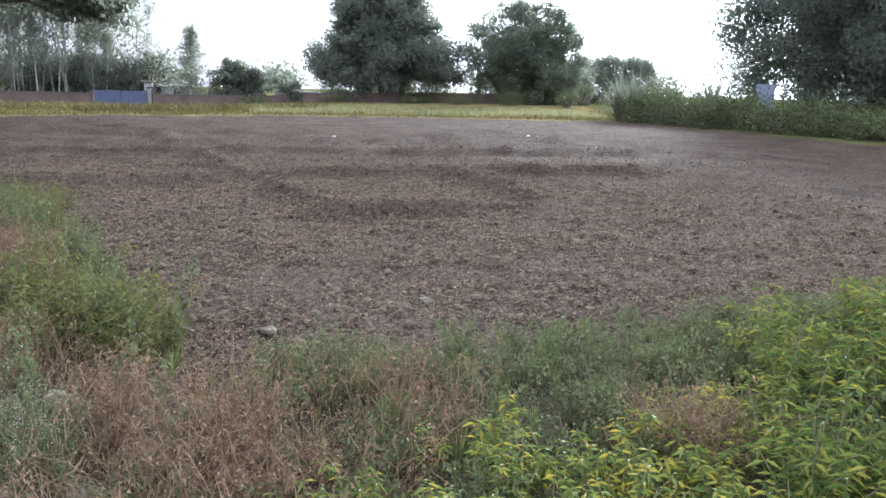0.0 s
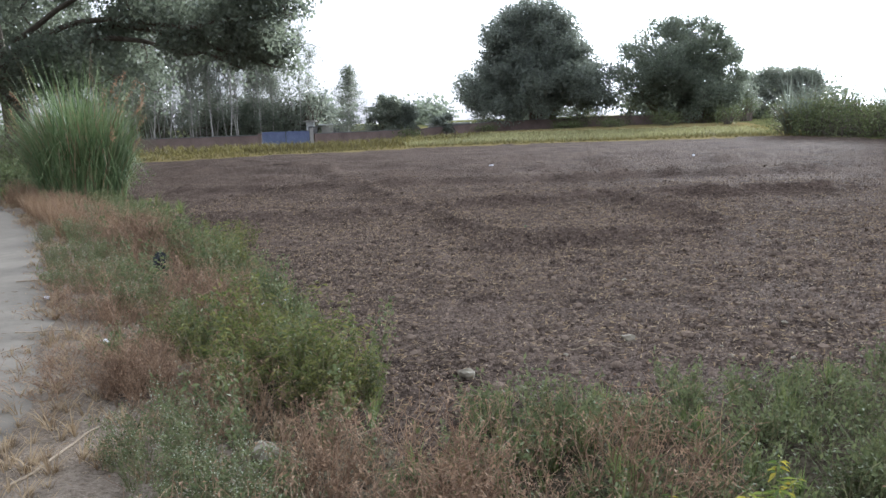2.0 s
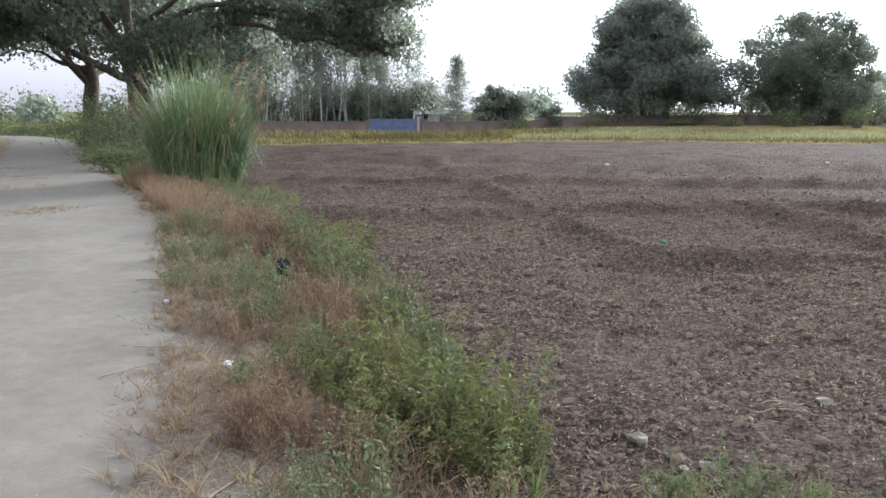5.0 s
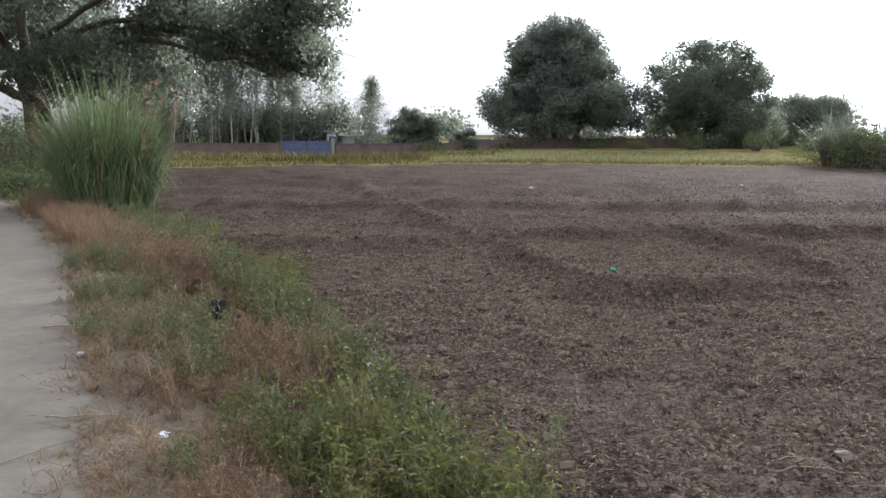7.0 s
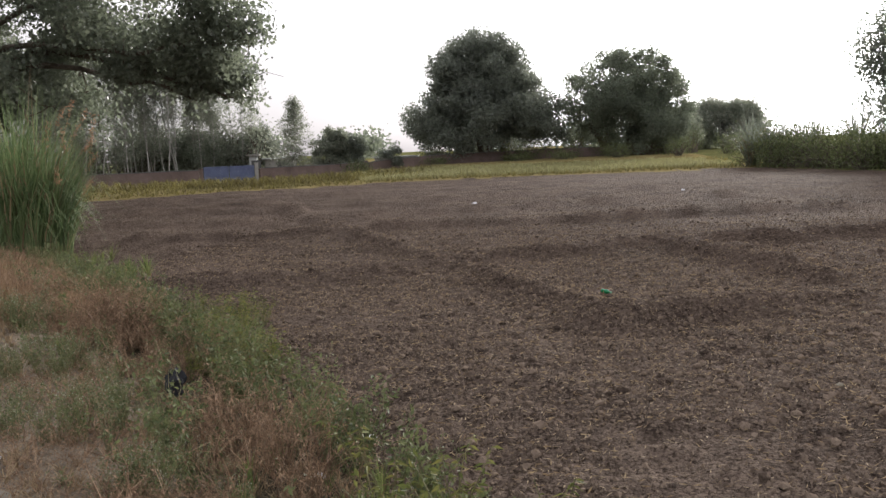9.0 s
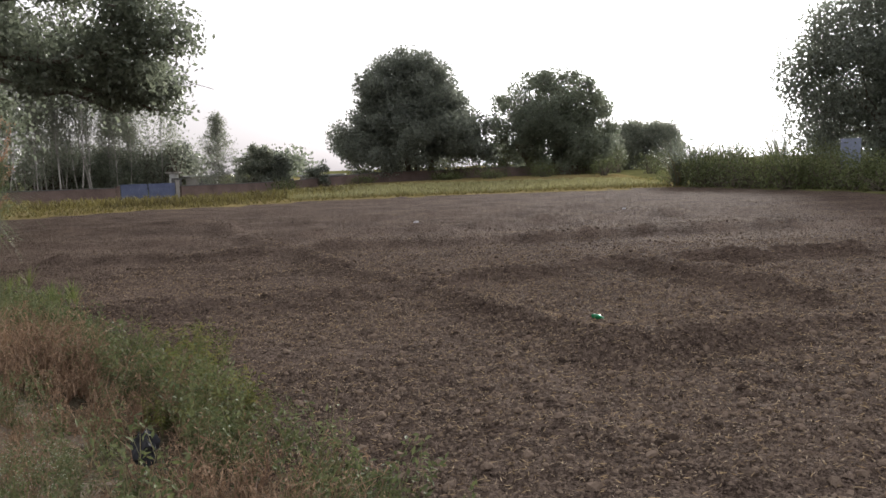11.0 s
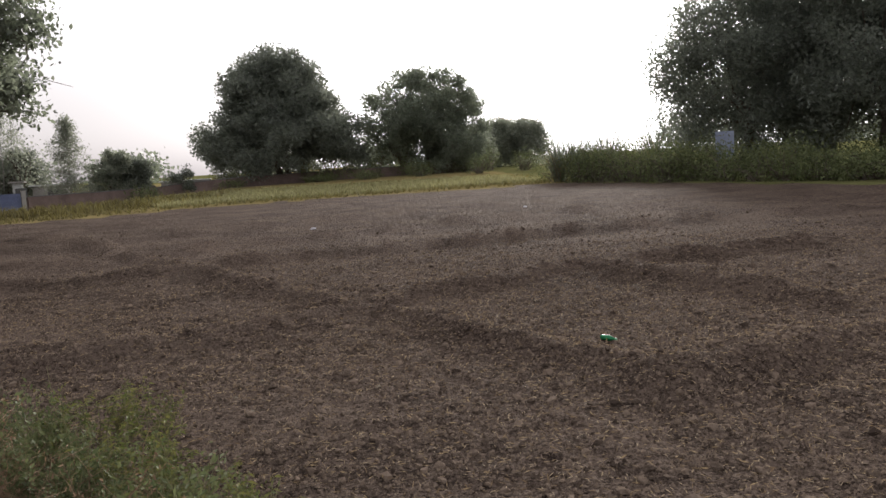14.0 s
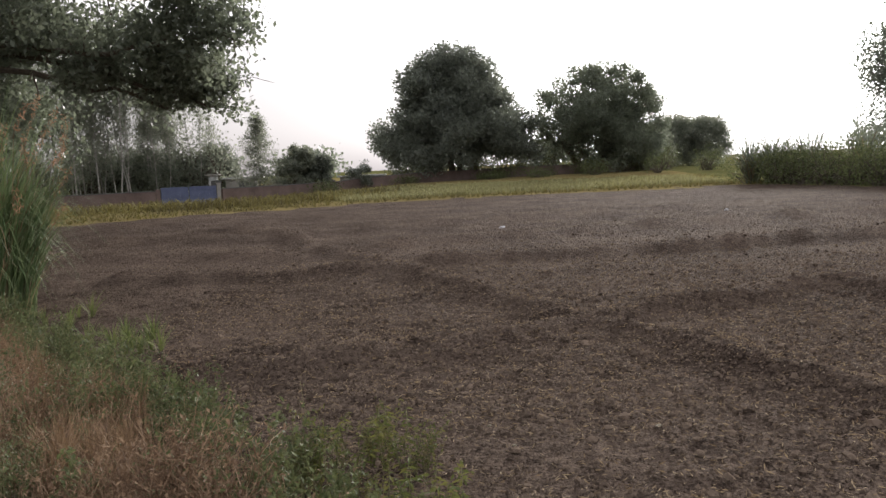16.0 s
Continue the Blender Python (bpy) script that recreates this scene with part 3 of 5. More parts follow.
# the large tree beside the road
def over_road(rng, c):
    """The crown is open below over the road and the field, where long boughs hang out with sprays of leaves."""
    over = -0.76 * c[:, 0] - 0.65 * c[:, 1]
    floor = np.where(c[:, 0] > 2.3, 6.4 - 0.07 * c[:, 0], np.where(over > 1.2, 5.5 + 0.1 * value_noise(c[:, 0], c[:, 1], 0.9, 1), 4.4))
    c = c[c[:, 2] > floor]
    low = np.array([2.8, 0.5, 4.5]) + rng.normal(size=(75, 3)) * np.array([2.3, 2.2, 0.65])
    low = low[(low[:, 0] < 6.2) & (low[:, 0] > 0.3)]
    sprays = []
    for line, thick in BOUGHS:
        line = np.array(line, float)
        s = np.append(rng.uniform(1.2, len(line) - 1.0, 11), [len(line) - 1.02, len(line) - 1.3])
        p = np.stack([np.interp(s, np.arange(len(line)), line[:, a]) for a in range(3)], 1)
        sprays.append(p + rng.normal(size=p.shape) * np.array([0.45, 0.45, 0.3]) + np.array([0.0, 0.1, 0.45]))
    over_way = lumps(rng, (-6.8, -5.8, 7.0), (6.2, 5.6, 2.8), 190, 0.05)
    over_way = over_way[over_way[:, 2] > 4.3 + 0.3 * np.sin(over_way[:, 0] * 1.7)]
    tip = np.array([11.0, 0.7, 6.6]) + rng.normal(size=(20, 3)) * np.array([0.8, 0.7, 0.75])
    hang = np.array([10.0, 2.2, 5.2]) + rng.normal(size=(9, 3)) * np.array([0.6, 0.6, 0.6])
    return np.concatenate([c, over_way, low, tip, hang, *sprays])


BOUGHS = [(((0.3, 0.0, 4.2), (3.4, 0.5, 5.7), (6.3, 1.0, 5.2), (8.2, 2.0, 4.6), (9.4, 2.6, 4.05)), 0.14),
          (((0.4, 0.2, 4.6), (4.1, 0.9, 6.2), (7.3, 1.4, 5.4), (9.3, 2.1, 4.6), (10.9, 2.7, 4.05)), 0.14),
          (((0.4, 0.0, 5.0), (3.7, 0.35, 6.5), (7.2, 0.4, 5.7), (9.6, 0.6, 5.7), (11.9, 0.8, 6.1)), 0.13),
          (((0.2, 0.3, 5.5), (3.9, 1.0, 7.8), (7.4, 1.4, 8.0), (10.6, 1.2, 7.8)), 0.12),
          (((0.0, -0.2, 3.2), (-1.6, -1.6, 4.2), (-3.4, -3.2, 5.9), (-5.2, -4.6, 7.0)), 0.2)]
broad_tree("roadside_tree", (-24.4, 28.9), 15.3, 8.9, 31, 0.19, 480, 260, 0.5, 0.2, CROWN, "old wide-spreading tree with dark trunk and low boughs beside the road", lift=0.25, stems=1, shape=over_road, mass_r=1.0, boughs=BOUGHS)


def roadside_second(rng, c):
    """A clear height under the crown."""
    return c[c[:, 2] > np.where(c[:, 0] > -1.0, 2.9, 4.8)]


broad_tree("roadside_tree", (-33.5, 35.6), 12.5, 6.0, 32, 0.2, 200, 260, 0.42, 0.22, CROWN, "second dark tree with a thick trunk behind the first one", lift=0.35, stems=1, shape=roadside_second, mass_r=1.3)

# the trees along the field's right-hand boundary
for k, (x, y, h, s) in enumerate([(21.5, 52.0, 12.5, 5.6), (26.0, 46.0, 14.0, 6.4), (31.0, 39.0, 13.5, 6.4), (35.0, 31.0, 13.0, 6.0), (27.5, 54.0, 13.0, 6.0), (38.0, 43.0, 14.0, 6.5)]):
    broad_tree("boundary_tree", (x, y), h, s, 40 + k, 0.2, 190, 470, 0.3, 0.22, CROWN_DARK, "tall dense dark green tree on the field's overgrown boundary", "boundary trees", lift=0.1, mass_r=1.6)


def slim_tree(seed, tall=12.0, sprays=26, each=80, bare_to=0.3, cone=False):
    """A slender pale-stemmed tree with drooping sprays of leaves."""
    rng = np.random.default_rng(seed)
    tree = thing("eucalyptus_tree", "slender tall tree with pale bare stem and drooping leaves", "tree", "trees of the grove")
    path = bend(rng, (0, 0, -0.1), (rng.normal() * 0.4, rng.normal() * 0.4, tall), 9, 0.06)
    part("trunk", (*tube(path, np.linspace(0.055, 0.014, 9), 7), np.zeros(8 * 7)), PALE_BARK, tree, smooth=True)
    twigs, pts = Build(), []
    for k in range(sprays):
        s = rng.uniform(bare_to, 0.98) if not cone else 0.06 + 0.92 * (k / sprays) ** 1.15
        i = s * 8
        p = path[int(i)] + (path[min(8, int(i) + 1)] - path[int(i)]) * (i - int(i))
        a, reach = rng.uniform(0, 2 * np.pi), rng.uniform(0.4, 1.1) * (1.25 - s * 0.6)
        if cone:
            reach = rng.uniform(0.3, 1.0) * min(2.5, 0.2 + 3.4 * (1.0 - s)) * (0.6 + 0.4 * min(1.0, s / 0.2))
        tip = p + np.array([np.cos(a) * reach, np.sin(a) * reach, rng.uniform(0.2, 0.8) * (0.4 if cone else 1.0)])
        twigs.add(*tube(bend(rng, p, tip, 5, 0.2), np.linspace(0.022, 0.006, 5), 4))
        u = rng.random((each, 1)) ** 0.6
        pts.append(p + (tip - p) * u + rng.normal(size=(each, 3)) * (np.array([0.26, 0.26, 0.2]) if cone else np.array([0.33, 0.33, 0.45])))
    part("branchwork", twigs, PALE_BARK, tree)
    v, f = cards(rng, np.concatenate(pts), 0.2, 0.075, 1.6 if not cone else 0.8)
    part("crown", (v, f, np.zeros(len(f))), CROWN_PALE, tree)
    return tree


rng = np.random.default_rng(5)
kinds = [slim_tree(60 + k, 10.6 + 0.8 * k, 30, 70, (0.14, 0.3, 0.2, 0.4)[k]) for k in range(4)]
spots = []
for row in range(5):
    for col in range(13):
        u = (col + rng.uniform(-0.35, 0.35)) / 12
        x, y = -47.5 + 13.7 * u + row * 0.5 + rng.normal() * 0.3, 57.5 + 14.0 * u + row * 1.8 + rng.normal() * 0.4
        spots.append((x, y))
for k, (x, y) in enumerate(spots):
    m = pose(x, y, float(height(x, y)), 0, 0, rng.uniform(0, 360)) @ Matrix.Scale(rng.uniform(0.82, 1.12), 4)
    if k < 4:
        kinds[k].matrix_basis = m
    else:
        copy_thing(kinds[k % 4], Matrix.Translation(m.translation) @ m.to_quaternion().to_matrix().to_4x4()).scale = (m.to_scale()[0],) * 3

lone = slim_tree(71, 7.2, 130, 60, cone=True)
lone.name = "young_poplar_tree"
tagged(lone, "young pointed pale green tree behind the boundary wall", "tree")
del lone["group"]
lone.matrix_basis = pose(-25.6, 73.5, float(height(-25.6, 73.5)))
broad_tree("garden_tree", (-23.6, 78.0), 4.9, 1.7, 81, 0.24, 70, 130, 0.1, 0.25, CROWN_PALE, "small round green tree behind the boundary wall", lift=0.05)
broad_tree("garden_tree", (-31.6, 80.0), 5.3, 1.9, 82, 0.22, 80, 200, 0.1, 0.25, CROWN_DARK, "small dark tree behind the blue gate", lift=0.05)
broad_tree("garden_tree", (-18.2, 81.5), 2.6, 1.4, 83, 0.18, 34, 110, 0.08, 0.25, CROWN_DARK, "low dark bushy tree behind the boundary wall", lift=0.02)
broad_tree("garden_tree", (-22.2, 79.5), 4.0, 1.6, 85, 0.2, 60, 190, 0.1, 0.25, CROWN_DARK, "small dark tree beside the round green one", lift=0.03)
broad_tree("garden_tree", (-36.0, 74.0), 4.6, 3.0, 84, 0.2, 70, 170, 0.14, 0.25, CROWN, "small green tree beside the grove", lift=0.05)

# far woods all round
rng = np.random.default_rng(8)
woods = []
for k in range(110):
    a = radians(rng.uniform(-80, -40) if k < 60 else rng.uniform(-36, 60))
    d = rng.uniform(130, 230) if k < 60 else rng.uniform(300, 420)
    x, y = d * math.sin(a), d * math.cos(a)
    r = rng.uniform(2.6, 4.4) * (0.85 if k < 60 else 1.9)
    c = np.array([x, y, height(x, y) + r * 0.75])
    pts = c + rng.normal(size=(480, 3)) * np.array([r * 0.62, r * 0.62, r * 0.45])
    v, f = cards(rng, pts, 0.8 if k < 60 else 1.7, 0.55 if k < 60 else 1.2)
    woods.append((v, f, np.zeros(len(f))))
far = new("far_woods", mesh_of("far_woods", join(woods), [CROWN]))
tagged(far, "distant belt of hazy green trees", "trees", kind="stuff")


# ---- shrubs of the overgrown boundary ----
def shrub(name, at, r, h, seed, label, leaf=0.12, count=1500, mat=None, group=""):
    rng = np.random.default_rng(seed)
    s = thing(name, label, "shrub", group, at=(at[0], at[1], float(height(at[0], at[1])) - 0.04))
    stems = Build()
    c = lumps(rng, (0, 0, h * 0.5), (r * 0.75, r * 0.75, h * 0.42), 26, 0.3)
    for q in c:
        stems.add(*tube(bend(rng, (rng.normal() * 0.12 * r, rng.normal() * 0.12 * r, 0), q, 5, 0.2), np.linspace(0.022, 0.006, 5) * max(1, h), 4))
    part("stemwork", stems, BARK, s)
    pts = np.concatenate([q + rng.normal(size=(count // 26, 3)) * np.array([r, r, h * 0.8]) * 0.22 for q in c])
    pts[:, 2] = np.abs(pts[:, 2])
    v, f = cards(rng, pts, leaf, leaf * 0.5, 0.2)
    part("foliage", (v, f, np.zeros(len(f))), mat or CROWN, s)
    return s


rng = np.random.default_rng(9)
for k in range(30):
    u = k / 29
    x, y = 10.0 + 14.5 * u ** 1.15 + rng.normal() * 0.4, 56.5 - 35.0 * u + rng.normal() * 0.7
    h = rng.uniform(1.0, 1.5) + 0.5 * u * (1 - u) + 0.9 * float(smooth01((0.6 - u) / 0.35))
    shrub("boundary_shrub", (x + 0.9, y), rng.uniform(1.5, 2.1), h, 100 + k, "dark green bush in the field's overgrown boundary", 0.14, 1500, OLIVE, "boundary bushes")
for k in range(12):
    x, y = 14 + 1.7 * k + rng.normal() * 0.6, 58 - 2.2 * k + rng.normal()
    shrub("boundary_shrub", (x, y), 2.2, rng.uniform(1.2, 1.8) + 0.12 * k, 140 + k, "tall dark bush under the boundary trees", 0.18, 1500, OLIVE, "boundary bushes")
for k, (x, y, r, h) in enumerate([(-13.6, 18.2, 1.2, 0.9), (-15.6, 20.0, 1.4, 1.1), (-17.8, 22.0, 1.5, 1.2), (-20.2, 24.2, 1.7, 1.5), (-23.0, 27.0, 1.8, 1.3), (-13.0, 17.0, 0.8, 0.8), (-16.2, 18.6, 1.0, 0.7), (-19.0, 21.4, 1.1, 0.8), (-26.5, 30.0, 2.0, 1.4), (-18.5, 25.0, 1.4, 1.9), (-15.8, 22.5, 1.2, 1.3), (-20.4, 23.6, 1.5, 2.3), (-17.6, 23.4, 1.5, 2.4), (-23.2, 25.2, 1.6, 2.0), (-29.6, 32.4, 1.8, 2.6), (-27.0, 30.0, 1.8, 2.9)]):
    shrub("roadside_shrub", (x, y), r, h, 160 + k, "leafy green bush on the road's edge", 0.09, 1900, OLIVE, "roadside bushes")
for k, (x, y, h) in enumerate([(-20.5, 76, 1.2), (-29.5, 66.6, 0.7), (-34.5, 63.0, 0.8), (-1.5, 84.0, 1.0), (-6.0, 85.0, 0.8), (4.0, 84.0, 1.4), (9.5, 82.0, 1.8), (14.5, 84.0, 2.2), (-14.5, 83.5, 0.8), (10.0, 96.0, 3.2), (0.5, 92.0, 2.6), (-3.5, 90.5, 2.2), (-15.5, 88.0, 1.8), (-13.0, 87.5, 2.2), (-7.0, 87.5, 2.0), (-4.8, 88.0, 2.6), (8.0, 91.5, 2.4), (3.5, 91.0, 2.4), (12.5, 93.0, 2.8)]):
    shrub("field_shrub", (x, y), 1.7, h, 700 + k, "low green bush at the far edge of the crop", 0.16, 1100, OLIVE, "far bushes")


for k in range(11):
    u = k / 10
    shrub("hedge_shrub", (-66 + 22 * u, 45.5 + 4.0 * u), 1.9, rng.uniform(0.8, 1.35), 195 + k, "dark green hedge bush behind the road's bend", 0.14, 1300, OLIVE, "hedge bushes")

for k in range(18):
    u = k / 17
    shrub("grove_shrub", (-52 + 20.5 * u, 66.0 + 11.5 * u + rng.normal()), 3.0, rng.uniform(4.2, 6.4), 230 + k, "dull green undergrowth bush among the grove", 0.24, 2400, CROWN_PALE, "grove bushes")


# ---- reeds ----
def reed_clump(at, r, h, count, seed, label, plumes=0, name="reed_clump", broad=1.0, blade=None):
    rng = np.random.default_rng(seed)
    s = thing(name, label, "reed clump", at=(at[0], at[1], float(height(at[0], at[1])) - 0.05))
    a, q = rng.uniform(0, 2 * np.pi, count), np.sqrt(rng.random(count))
    base = np.stack([np.cos(a) * q * r * 0.5, np.sin(a) * q * r * 0.5, np.zeros(count)], 1)
    b = a + rng.normal(size=count) * 0.7
    out = np.stack([np.cos(b), np.sin(b), np.zeros(count)], 1)
    ln = h * rng.uniform(0.4, 1.1, count) * (1.08 - 0.25 * q ** 2)
    reach = ln * (0.06 + 0.4 * q * rng.uniform(0.3, 1.2, count))
    if broad > 1:
        reach = reach * 2.0
    t = np.linspace(0, 1, 8)
    w = np.stack([-np.sin(b), np.cos(b), np.zeros(count)], 1) * (0.010 + 0.011 * rng.random(count))[:, None] * broad
    nod = np.clip(rng.normal(0.24, 0.17, count), 0, 0.7) if broad > 1 else np.clip(rng.normal(0.4, 0.2, count), 0.05, 0.9)
    spine = base[:, None] + out[:, None] * (reach[:, None] * t ** 1.8)[..., None] + np.array([0, 0, 1.0]) * (ln[:, None] * (t - nod[:, None] * t ** 3.2))[..., None]
    width = (np.sin(np.clip(t, 0.12, 1) * np.pi) * 0.8 + 0.2) * (1 - t * 0.75)
    v = np.stack([spine - w[:, None] * width[None, :, None], spine + w[:, None] * width[None, :, None]], 2).reshape(-1, 3)
    o = (np.arange(count) * 16)[:, None, None] + (np.arange(7) * 2)[None, :, None]
    f = (o + np.array([0, 1, 3, 2])).reshape(-1, 4)
    dry = (rng.random(count) < 0.11).astype(int)
    part("foliage", (v, f, np.repeat(dry, 7)), [blade or REED, TAN], s)
    if plumes:
        st, pl = Build(), []
        for k in range(plumes):
            c = rng.uniform(-0.5, 0.9) if k % 4 else rng.uniform(2.6, 3.8)
            tip = np.array([np.cos(c) * r * 0.85, np.sin(c) * r * 0.85, h * rng.uniform(0.45, 0.92)])
            p = bend(rng, (np.cos(c) * r * 0.3, np.sin(c) * r * 0.3, 0), tip, 6, 0.1)
            st.add(*tube(p, np.linspace(0.007, 0.003, 6), 4))
            u = rng.random((60, 1))
            pl.append(p[-1] - (p[-1] - p[-2]) * u * 0.9 + rng.normal(size=(60, 3)) * 0.02)
        part("stalkwork", st, TAN, s)
        v, f = cards(rng, np.concatenate(pl), 0.05, 0.012)
        part("plumage", (v, f, np.zeros(len(f))), PLUME, s, "reddish buff feathery plumes")
    return s


reed_clump((-11.9, 16.3), 1.75, 3.5, 4600, 201, "large clump of tall arching green reeds beside the road", plumes=16)
reed_clump((-13.0, 17.2), 0.8, 1.8, 700, 202, "smaller clump of green reeds beside the large one")
for k, (x, y, h) in enumerate([(11.3, 55.8, 4.5), (13.2, 55.0, 4.6), (16.0, 54.2, 4.7), (10.4, 56.6, 4.0)]):
    reed_clump((x, y), 0.7, h, 210, 210 + k, "spiky clump of tall reeds on the field's boundary", broad=2.2, blade=CROWN_DARK)


# ---- weed templates ----
def broadleaf(seed, h=0.42):
    rng = np.random.default_rng(seed)
    b = Build()
    for k in range(4):
        a = rng.uniform(0, 6.28)
        tip = np.array([np.cos(a) * 0.16 * (k > 0), np.sin(a) * 0.16 * (k > 0), h * rng.uniform(0.75, 1.05)])
        p = bend(rng, (0, 0, 0), tip, 4, 0.12)
        b.add(*tube(p, np.linspace(0.005, 0.002, 4), 3), 1)
        n = 22
        s = np.sort(rng.uniform(0.2, 1.0, n)) * 3
        i = np.minimum(s.astype(int), 2)
        pos = p[i] + (p[i + 1] - p[i]) * (s - i)[:, None]
        an = np.arange(n) * 2.4 + a
        way = np.stack([np.cos(an), np.sin(an), np.full(n, 0.35)], 1)
        b.add(*leaves(rng, pos, 0.056, 0.0155, 0.5, 0.15, way), 0)
    return b.arrays()


def fine_leaved(seed, h=0.6, stems=9, per=26, size=0.032, wide=0.014, flower=0, spread=0.2):
    rng = np.random.default_rng(seed)
    b = Build()
    for k in range(stems):
        a, q = rng.uniform(0, 6.28), rng.uniform(0.1, 1.0) * spread
        tip = np.array([np.cos(a) * q, np.sin(a) * q, h * rng.uniform(0.55, 1.05)])
        p = bend(rng, (np.cos(a) * q * 0.2, np.sin(a) * q * 0.2, 0), tip, 4, 0.2)
        b.add(*tube(p, np.linspace(0.0035, 0.0013, 4), 3), 1)
        s = rng.uniform(0.15, 1.0, per) * 3
        i = np.minimum(s.astype(int), 2)
        pos = p[i] + (p[i + 1] - p[i]) * (s - i)[:, None] + rng.normal(size=(per, 3)) * 0.018
        b.add(*leaves(rng, pos, size, wide, 0.1, 0.15, rng.normal(size=(per, 3)) + np.array([0, 0, 0.5])), 0)
        if flower:
            fp = tip + rng.normal(size=(flower, 3)) * np.array([0.035, 0.035, 0.02])
            b.add(*cards(rng, fp, 0.0065, 0.0065), 2)
            b.add(*cards(rng, fp, 0.0065, 0.0065), 2)
    return b.arrays()


def dry_weed(seed, h=0.45, stems=7):
    rng = np.random.default_rng(seed)
    b = Build()
    for k in range(stems):
        a, q = rng.uniform(0, 6.28), rng.uniform(0.05, 0.24)
        tip = np.array([np.cos(a) * q, np.sin(a) * q, h * rng.uniform(0.5, 1.05)])
        p = bend(rng, (0, 0, 0), tip, 5, 0.3)
        b.add(*tube(p, np.linspace(0.0034, 0.0012, 5), 3), 0)
        for j in range(4):
            s = p[rng.integers(1, 5)]
            e = s + rng.normal(size=3) * np.array([0.06, 0.06, 0.03]) + np.array([0, 0, 0.05])
            b.add(*tube([s, e], [0.0017, 0.0009], 3), 0)
            b.add(*leaves(rng, np.repeat(e[None], 2, 0) + rng.normal(size=(2, 3)) * 0.014, 0.024, 0.010, 0.4), 1)
    return b.arrays()


def tuft(seed, h=0.22, blades=22, spread=0.09, width=0.004, rows=4):
    rng = np.random.default_rng(seed)
    n = blades
    a = rng.uniform(0, 6.28, n)
    out = np.stack([np.cos(a), np.sin(a), np.zeros(n)], 1)
    base = out * rng.uniform(0, 0.03, n)[:, None]
    ln = h * rng.uniform(0.5, 1.15, n)
    t = np.linspace(0, 1, rows)
    spine = base[:, None] + out[:, None] * (spread * rng.uniform(0.2, 1.4, n)[:, None] * t ** 1.7)[..., None] + np.array([0, 0, 1.0]) * (ln[:, None] * (t - 0.18 * t ** 3))[..., None]
    w = np.stack([-np.sin(a), np.cos(a), np.zeros(n)], 1) * width
    wd = np.interp(t, [0, 0.33, 0.67, 1], [0.8, 1.0, 0.7, 0.1])
    v = np.stack([spine - w[:, None] * wd[None, :, None], spine + w[:, None] * wd[None, :, None]], 2).reshape(-1, 3)
    o = (np.arange(n) * 2 * rows)[:, None, None] + (np.arange(rows - 1) * 2)[None, :, None]
    return v, (o + np.array([0, 1, 3, 2])).reshape(-1, 4), np.zeros(n * (rows - 1), int)


def strew(name, templates, xy, sizes, mats, label, category, seed, lean=0.12, lift=-0.01):
    """Sets templates down at many spots, all in one mesh."""
    rng = np.random.default_rng(seed)
    xy = np.asarray(xy)
    if len(xy) == 0:
        return None
    z = ground_z(xy[:, 0], xy[:, 1]) + (lift if lift < 0 else lift * np.asarray(sizes))
    at = np.column_stack([xy, z])
    pick = rng.integers(0, len(templates), len(xy))
    out = []
    for k, t in enumerate(templates):
        q = pick == k
        if q.any():
            out.append(scatter(t, at[q], rng.uniform(0, 6.28, q.sum()), np.asarray(sizes)[q], rng.normal(size=(q.sum(), 2)) * lean))
    ob = new(name, mesh_of(name, join(out), mats))
    return tagged(ob, label, category, kind="stuff")


def spread_over(rng, count, box, keep):
    x, y = rng.uniform(box[0], box[2], count), rng.uniform(box[1], box[3], count)
    k = keep(x, y) > rng.random(count)
    return np.column_stack([x[k], y[k]])


def gate01(v, a, b, soft=0.25):
    return smooth01((v - a) / soft + 0.5) * (1 - smooth01((v - b) / soft + 0.5))


def corner(x, y):
    """One where the weedy corner lies, at the start of the way."""
    return gate01(-field_edge(x, y), 0.0, 60) * gate01(road_dist(x, y), 1.75, 40)



rng = np.random.default_rng(301)
# bright broad-leaved weeds in the corner
q = spread_over(rng, 3100, (-0.6, 0.6, 6.5, 7.2), lambda x, y: corner(x, y) * smooth01((x + 0.3 - 0.25 * (y - 3)) / 0.7) * smooth01((y - 0.5 + 0.8 * value_noise(x, y, 0.6, 1)) / 1.2) * smooth01(1.0 + 1.3 * value_noise(x, y, 0.7, 0)) * gate01(y - 0.45 * x, -9, 3.0 + 1.2 * smooth01((x - 1.6) / 0.8), 0.8))
lush = q[:, 0] - 0.3 * (q[:, 1] - 3.3) + 0.5 * value_noise(q[:, 0], q[:, 1], 0.7, 2) > 1.75
strew("broadleaf_weeds", [broadleaf(k, 0.36) for k in range(5)], q[~lush], rng.uniform(0.55, 1.1, (~lush).sum()), [LEAF, STEM], "bright green and yellowing leafy weeds on the verge", "weeds", 1)
strew("lush_weeds", [broadleaf(k, 0.44) for k in range(5, 10)], q[lush], rng.uniform(0.6, 1.25, lush.sum()), [LUSH, STEM], "deep green leafy weeds heaped up at the field's corner", "weeds", 18)
